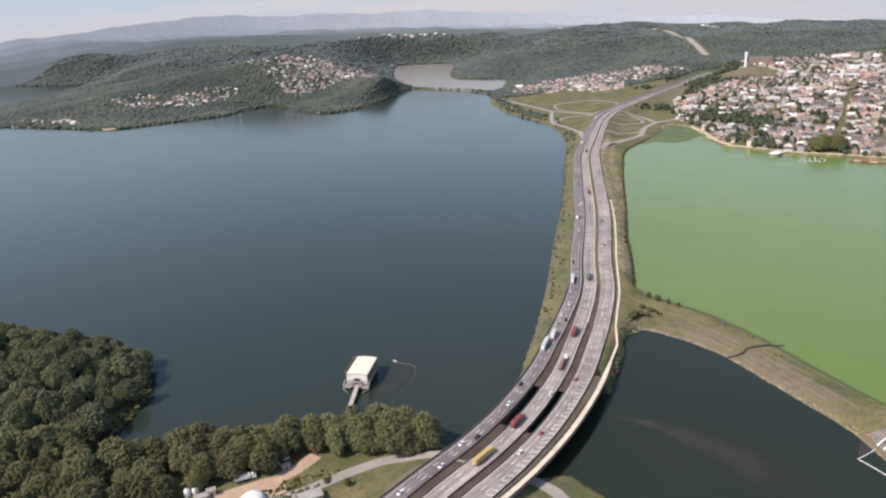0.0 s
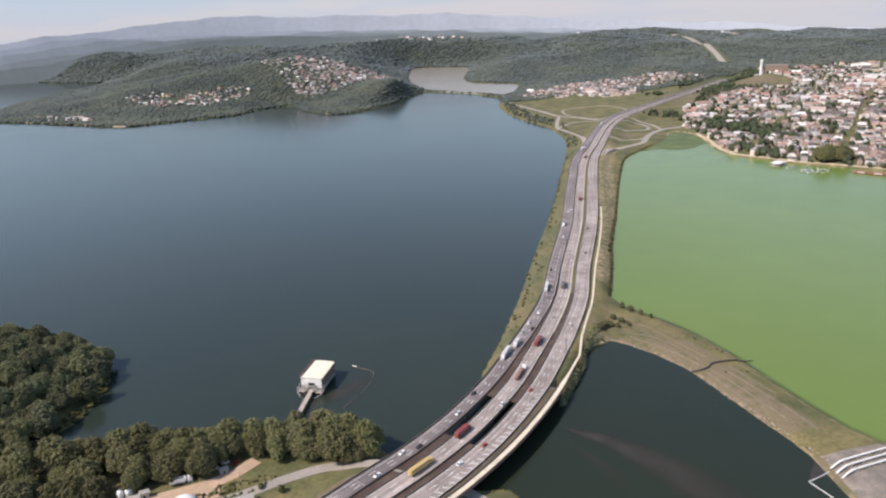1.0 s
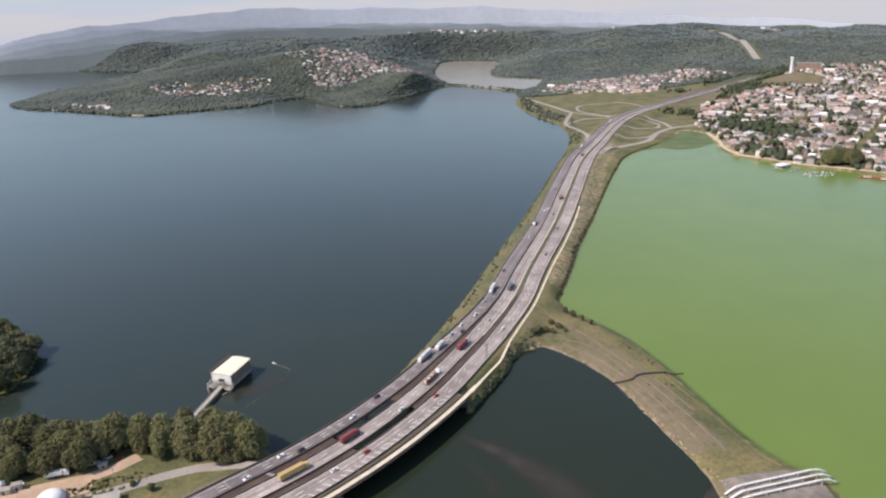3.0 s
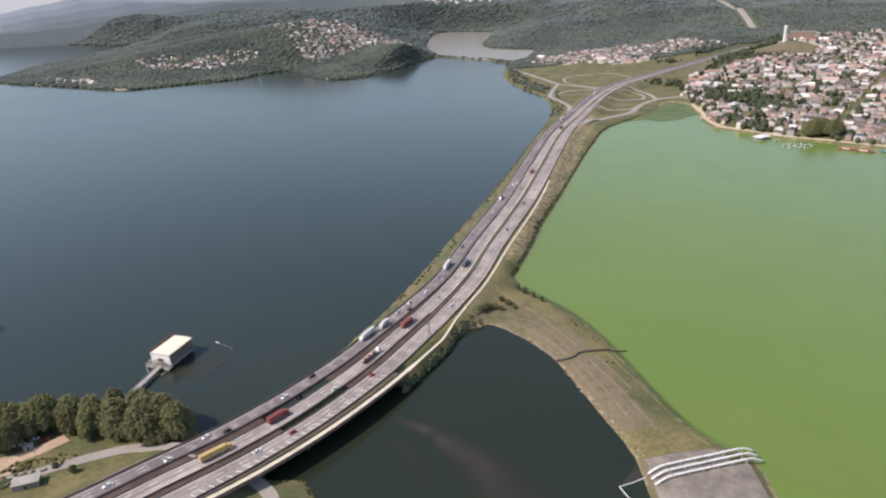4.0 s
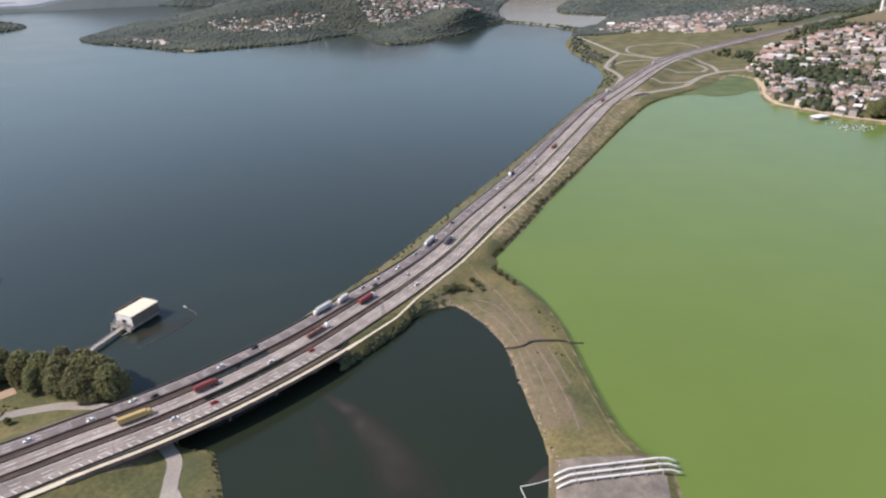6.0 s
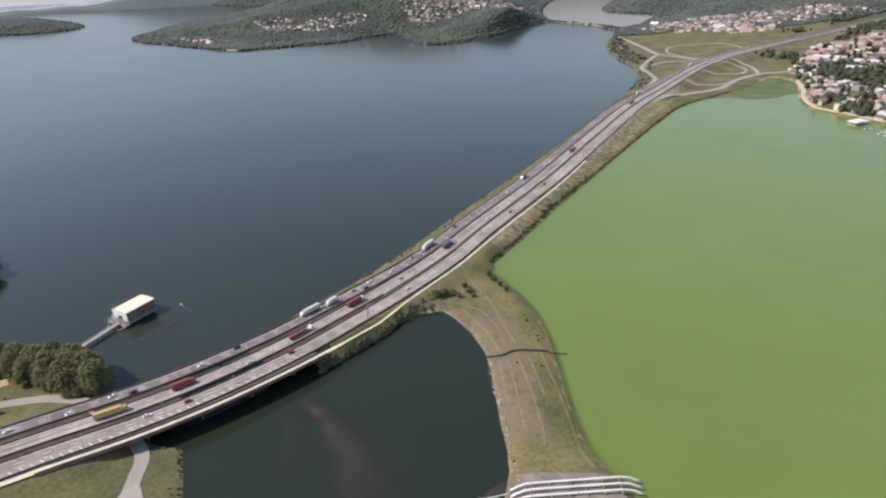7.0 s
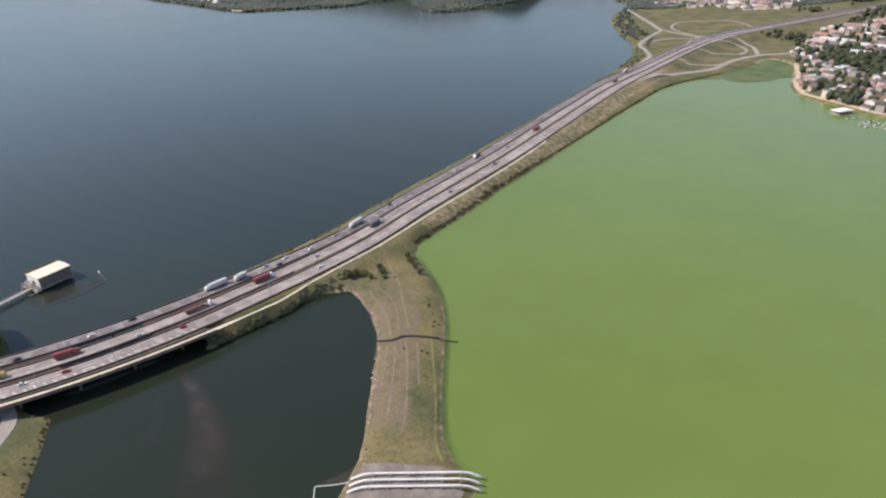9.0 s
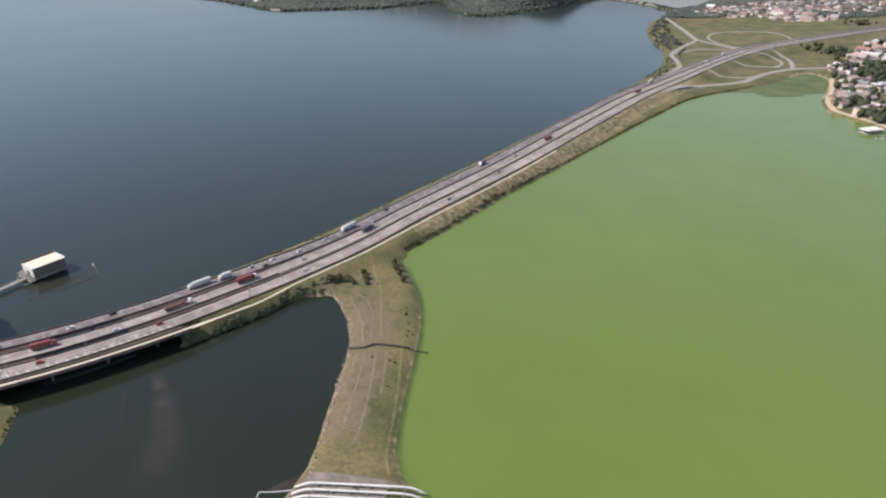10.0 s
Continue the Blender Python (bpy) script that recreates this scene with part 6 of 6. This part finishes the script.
for x in (-10, -3.4, 3.4, 10):
    for y in (-5.5, 5.5):
        bm = bmesh.new()
        rod(bm, (x, y, 0.7), (x, y, 4.2), 0.16, n=6)
        part("post", bm, STEEL, dock)
bm = bmesh.new()
box(bm, -12.4, 12.4, -7, 7, 4.2, 4.6, 0.1)
box(bm, -8, 8, -5, 5, 4.6, 5.1, 0.1)
part("roof", bm, WHITE_WALL, dock)
bm = bmesh.new()
box(bm, -9, 2, 1, 5, 0.7, 3.8)
part("cabin", bm, WHITE_WALL, dock)

# ---- vehicles ----
TYRE = material("black rubber tyre", (0.02, 0.02, 0.02), 0.85, 0.1)
PAINTS = {"white": (0.80, 0.80, 0.79), "silver": (0.45, 0.46, 0.47), "black": (0.025, 0.025, 0.03), "red": (0.36, 0.04, 0.03), "grey": (0.12, 0.12, 0.13), "maroon": (0.24, 0.055, 0.05), "yellow": (0.52, 0.37, 0.15), "brown": (0.22, 0.10, 0.07)}
PAINT = {k: material(k + " vehicle paint", c, 0.3, 0.04, spec=0.6) for k, c in PAINTS.items()}


def slab(bm, sections):
    """A body from cross sections (x, half width, bottom, top)."""
    rings = [[bm.verts.new((x, s * w, z)) for s, z in ((-1, b), (-1, t), (1, t), (1, b))] for x, w, b, t in sections]
    for a, b in zip(rings, rings[1:]):
        for i in range(4):
            bm.faces.new((a[i], a[(i + 1) % 4], b[(i + 1) % 4], b[i]))
    bm.faces.new(rings[0][::-1])
    bm.faces.new(rings[-1])


def wheels(ob, spots, r, wide):
    for x, y in spots:
        bm = bmesh.new()
        rod(bm, (x, y - wide / 2, r), (x, y + wide / 2, r), r, n=12)
        wheel = part("wheel", bm, TYRE, ob)
        bm = bmesh.new()
        rod(bm, (x, y - wide / 2 - 0.02, r), (x, y + wide / 2 + 0.02, r), r * 0.58, n=8)
        part("rim", bm, STEEL, wheel)


def build_car(colour):
    ob = thing("car")
    bm = bmesh.new()
    slab(bm, [(-2.15, 0.78, 0.35, 0.82), (-2.0, 0.85, 0.22, 0.95), (-1.2, 0.87, 0.2, 0.97), (1.0, 0.87, 0.2, 0.92), (1.9, 0.84, 0.22, 0.78), (2.15, 0.72, 0.35, 0.62)])
    part("body", bm, PAINT[colour], ob)
    bm = bmesh.new()
    slab(bm, [(-1.75, 0.74, 0.9, 0.97), (-1.25, 0.68, 0.9, 1.42), (0.2, 0.68, 0.9, 1.44), (0.95, 0.74, 0.85, 0.94)])
    part("cabin_glass", bm, GLASS, ob)
    bm = bmesh.new()
    slab(bm, [(-1.3, 0.64, 1.40, 1.46), (0.2, 0.64, 1.42, 1.49)])
    part("roof", bm, PAINT[colour], ob)
    wheels(ob, [(x, y) for x in (-1.3, 1.35) for y in (-0.78, 0.78)], 0.32, 0.2)
    return ob


PAINT["pale"] = material("off-white lorry paint", (0.56, 0.555, 0.54), 0.4, 0.06, spec=0.5)


def build_truck(box_colour, cab_colour, long, high=3.9, flat=False):
    """A lorry with cab and semi-trailer, heading along +x."""
    ob = thing("truck")
    bm = bmesh.new()
    slab(bm, [(long / 2 - 2.4, 1.2, 0.6, 3.2), (long / 2 - 1.2, 1.22, 0.6, 3.3), (long / 2 - 0.3, 1.22, 0.5, 2.6), (long / 2, 1.18, 0.5, 1.7)])
    part("cab", bm, PAINT[cab_colour], ob)
    bm = bmesh.new()
    slab(bm, [(long / 2 - 0.85, 1.1, 1.75, 2.75), (long / 2 - 0.12, 1.1, 1.72, 1.95)])
    part("windscreen", bm, GLASS, ob)
    bm = bmesh.new()
    box(bm, -long / 2, long / 2 - 2.9, -1.25, 1.25, 1.05, 1.6 if flat else high, 0.06)
    if flat:
        for x in np.arange(-long / 2 + 2, long / 2 - 5, 4.4):
            box(bm, x - 1.9, x + 1.9, -0.95, 0.95, 1.6, 2.9, 0.3)
    part("load_bed" if flat else "trailer_box", bm, PAINT[box_colour], ob)
    bm = bmesh.new()
    box(bm, -long / 2 + 0.3, long / 2 - 0.6, -0.5, 0.5, 0.65, 1.05)
    part("chassis", bm, TYRE, ob)
    wheels(ob, [(x, y) for x in (-long / 2 + 1.2, -long / 2 + 2.5, -long / 2 + 3.8, long / 2 - 4.0, long / 2 - 1.3) for y in (-1.05, 1.05)], 0.5, 0.34)
    return ob


def lane(key, f):
    a, b = sides(key)
    return lambda s: a(s) * (1 - f) + b(s) * f


def drive(ob, s, off, back, label, category, group):
    q = on_highway(s, off(s), 0.03)
    ob.matrix_basis = Matrix.Translation(q) @ Matrix.Rotation(heading_at(s) + (math.pi if back else 0), 4, "Z")
    return tagged(ob, label, category, group)


CARS = {}
TRAFFIC = [("left", 353, 0.55, "white"), ("left", 380, 0.83, "white"), ("left", 401, 0.4, "white"), ("left", 411, 0.75, "black"), ("left", 449, 0.6, "white"), ("left", 473, 0.3, "black"), ("left", 567, 0.3, "silver"), ("left", 584, 0.3, "white"), ("left", 575, 0.8, "black"),
           ("left", 605, 0.55, "white"), ("left", 632, 0.3, "silver"), ("left", 703, 0.3, "black"), ("left", 802, 0.55, "white"), ("left", 904, 0.55, "white"), ("left", 912, 0.83, "white"), ("left", 1010, 0.55, "grey"), ("left", 1100, 0.3, "white"), ("left", 1215, 0.83, "white"),
           ("mid", 470, 0.82, "white"), ("mid", 600, 0.5, "silver"), ("mid", 730, 0.82, "white"), ("mid", 890, 0.5, "grey"), ("mid", 1085, 0.5, "white"), ("mid", 1180, 0.82, "red"), ("right", 412, 0.25, "white"), ("right", 431, 0.35, "red"), ("right", 491, 0.2, "red"), ("right", 590, 0.45, "white"),
           ("right", 753, 0.5, "black"), ("right", 837, 0.3, "grey"), ("right", 946, 0.5, "white"), ("right", 1020, 0.3, "white"), ("right", 1130, 0.5, "silver"), ("right", 1240, 0.3, "white"), ("left", 1330, 0.5, "white"), ("mid", 1400, 0.5, "silver"), ("left", 1520, 0.6, "white")]
for key, s, f, colour in TRAFFIC:
    if colour in CARS:
        ob = copy_thing(CARS[colour], Matrix.Identity(4))
    else:
        ob = CARS[colour] = build_car(colour)
    drive(ob, s, lane(key, f), key == "left", colour + " passenger car on the highway", "car", "cars on the highway")
for key, s, f, b, c, long, flat, text in (("left", 529, 0.28, "pale", "pale", 15.5, False, "white box lorry with a dark underside"), ("left", 546, 0.5, "pale", "pale", 9, False, "short white delivery lorry"), ("left", 657, 0.28, "pale", "pale", 15, False, "white box lorry on the outer lane"),
                                         ("left", 848, 0.3, "grey", "white", 10, False, "grey lorry with a white cab"), ("mid", 398, 0.5, "yellow", "yellow", 16.5, False, "yellow box lorry with a yellow cab"), ("mid", 434, 0.3, "maroon", "maroon", 13, False, "dark red lorry with a red cab"),
                                         ("mid", 507, 0.5, "brown", "white", 18, True, "car transporter loaded with dark cars"), ("mid", 555, 0.4, "maroon", "white", 15, False, "dark red box lorry with a white cab"), ("mid", 665, 0.4, "grey", "white", 14, False, "grey lorry with a white cab"),
                                         ("mid", 963, 0.6, "maroon", "red", 14, False, "distant dark red box lorry"), ("mid", 1240, 0.6, "maroon", "red", 14, False, "distant red lorry with red cab"), ("left", 1312, 0.4, "pale", "pale", 14, False, "distant white box lorry on the causeway"), ("left", 1600, 0.5, "pale", "pale", 14, False, "distant white lorry near the overpass")):
    drive(build_truck(b, c, long, 3.9, flat), s, lane(key, f), key == "left", text, "truck", "lorries on the highway")

for x, y, deg, colour in ((-90, 303, 40, "white"), (-99, 303, 120, "grey"), (-118, 284, 25, "white"), (-80, 308, 60, "red"), (-113, 297, 80, "silver"), (-86, 308, 30, "white"), (-106, 310, 75, "white")):
    ob = copy_thing(CARS[colour], pose(x, y, ground_at(x, y) + 0.02, 0, 0, deg))
    tagged(ob, colour + " passenger car parked by the dirt track", "car", "cars parked by the shore")
for x, y, deg, colour in ((68, 247, 130, "white"), (58, 246, 105, "black"), (84, 229, 128, "grey")):
    ob = copy_thing(CARS[colour], pose(x, y, ground_at(x, y) + 0.32, 0, 0, deg))
    tagged(ob, colour + " passenger car on the service road", "car", "cars on the service road")

# ---- poles and lamps ----
def build_lamp(high):
    ob = thing("street_lamp")
    bm = bmesh.new()
    rod(bm, (0, 0, -0.5), (0, 0, high), 0.14, 0.08, 8)
    part("pole", bm, STEEL, ob)
    bm = bmesh.new()
    rod(bm, (0, 0, high - 0.1), (1.8, 0, high + 0.5), 0.06, n=6)
    part("arm", bm, STEEL, ob)
    bm = bmesh.new()
    box(bm, 1.6, 2.5, -0.16, 0.16, high + 0.42, high + 0.6, 0.04)
    head = part("lamp_head", bm, CONCRETE, ob)
    bm = bmesh.new()
    box(bm, 1.75, 2.4, -0.12, 0.12, high + 0.38, high + 0.42)
    part("lens", bm, GLASS, head)
    return ob


LAMP = build_lamp(9.0)
i = 0
for s, off in ((547, 30.0), (568, 29.0), (588, 28.5), (618, 27.5), (452, 31.2), (418, 31.2), (384, 32)):
    ob = LAMP if i == 0 else copy_thing(LAMP, Matrix.Identity(4))
    i += 1
    q = on_highway(s, off, -0.2)
    ob.matrix_basis = Matrix.Translation(q) @ Matrix.Rotation(heading_at(s) + math.pi / 2, 4, "Z")
    tagged(ob, "tall grey steel street lamp beside the carriageway", "street lamp", "street lamps along the highway")
for x, y, deg in ((-38, 309, -60), (-72, 290, -40)):
    ob = copy_thing(LAMP, pose(x, y, ground_at(x, y), 0, 0, deg))
    tagged(ob, "grey steel street lamp beside the service road", "street lamp", "street lamps by the service road")

mast = thing("lattice_mast", pose(108.8, 415.4, ground_at(108.8, 415.4), 0, 0, 30), "grey steel lattice mast beside the footpath", "mast")
for sx in (-1, 1):
    for sy in (-1, 1):
        bm = bmesh.new()
        rod(bm, (sx * 0.9, sy * 0.9, -0.4), (sx * 0.25, sy * 0.25, 11.5), 0.09, n=6)
        part("leg", bm, STEEL, mast)
for k in range(6):
    z0, z1 = k * 1.9, k * 1.9 + 1.9
    w0, w1 = 0.9 - 0.65 * z0 / 11.5, 0.9 - 0.65 * z1 / 11.5
    for a, b in (((-1, -1), (1, -1)), ((1, -1), (1, 1)), ((1, 1), (-1, 1)), ((-1, 1), (-1, -1))):
        bm = bmesh.new()
        rod(bm, (a[0] * w0, a[1] * w0, z0), (b[0] * w1, b[1] * w1, z1), 0.05, n=5)
        part("brace", bm, STEEL, mast)
bm = bmesh.new()
box(bm, -1.4, 1.4, -0.12, 0.12, 10.6, 10.85, 0.03)
part("crossarm", bm, STEEL, mast)

# ---- shore yard ----
tent = thing("storage_dome", pose(-95, 274.5, ground_at(-95, 274.5), 0, 0, 25), "broad low white storage dome beside the dirt track", "dome")
bm = bmesh.new()
lathe(bm, [(6.3, -0.5), (6.3, 1.2), (5.9, 2.4), (4.6, 3.6), (2.6, 4.4), (0.5, 4.7)], 24)
part("shell", bm, WHITE_WALL, tent, smooth=True)
bm = bmesh.new()
box(bm, -1.2, 1.2, -6.6, -6.2, -0.3, 2.2, 0.05)
part("door", bm, STEEL, tent)
tanker = build_truck("white", "white", 11, 3.3)
tanker.matrix_basis = pose(-103, 291.5, ground_at(-103, 291.5) + 0.45, 0, 0, 22)
tagged(tanker, "white lorry parked on the sandy yard", "truck")
for x, y in ((-129, 281), (-125.5, 282.5)):
    tank = thing("storage_tank", pose(x, y, ground_at(x, y)), "white round storage tank on the ground", "tank", "white tanks by the shore")
    bm = bmesh.new()
    lathe(bm, [(1.3, -0.3), (1.6, 0.4), (1.7, 3.2), (1.2, 4.2), (0.3, 4.6)], 16)
    part("shell", bm, WHITE_WALL, tank, smooth=True)
    bm = bmesh.new()
    lathe(bm, [(0.35, 4.58), (0.35, 4.9), (0.2, 4.95)], 10)
    part("hatch", bm, STEEL, tank)
for x, y, deg, w, d, h, mat, text in ((-66.5, 274, 26, 11, 6.5, 3.2, PALE_ROAD, "low shed with a pale concrete roof beside the service road"), (-121, 277.5, 20, 6, 3, 2.8, RUST, "rust-coloured container beside the white tanks"), (-117, 281, 24, 4, 2.6, 3.4, RUST, "small rusty shed beside the white tanks"), (-92, 303, 20, 5, 3.4, 2.8, CONCRETE, "small grey concrete hut beside the dirt track"), (-112, 302, 60, 4.5, 3.2, 2.6, WHITE_WALL, "small white hut under the trees"), (-84, 300, 30, 4, 2.6, 2.4, CONCRETE, "small grey shed beside the dirt track")):
    hut = thing("hut", pose(x, y, ground_at(x, y), 0, 0, deg), text, "hut")
    bm = bmesh.new()
    box(bm, -w / 2, w / 2, -d / 2, d / 2, -0.6, h)
    part("wall", bm, mat, hut)
    bm = bmesh.new()
    box(bm, -w / 2 - 0.4, w / 2 + 0.4, -d / 2 - 0.4, d / 2 + 0.4, h, h + 0.22, 0.04)
    part("roof", bm, CONCRETE, hut)
    bm = bmesh.new()
    box(bm, -0.45, 0.45, -d / 2 - 0.06, -d / 2 + 0.02, 0, 2.0)
    part("door", bm, DARK, hut)
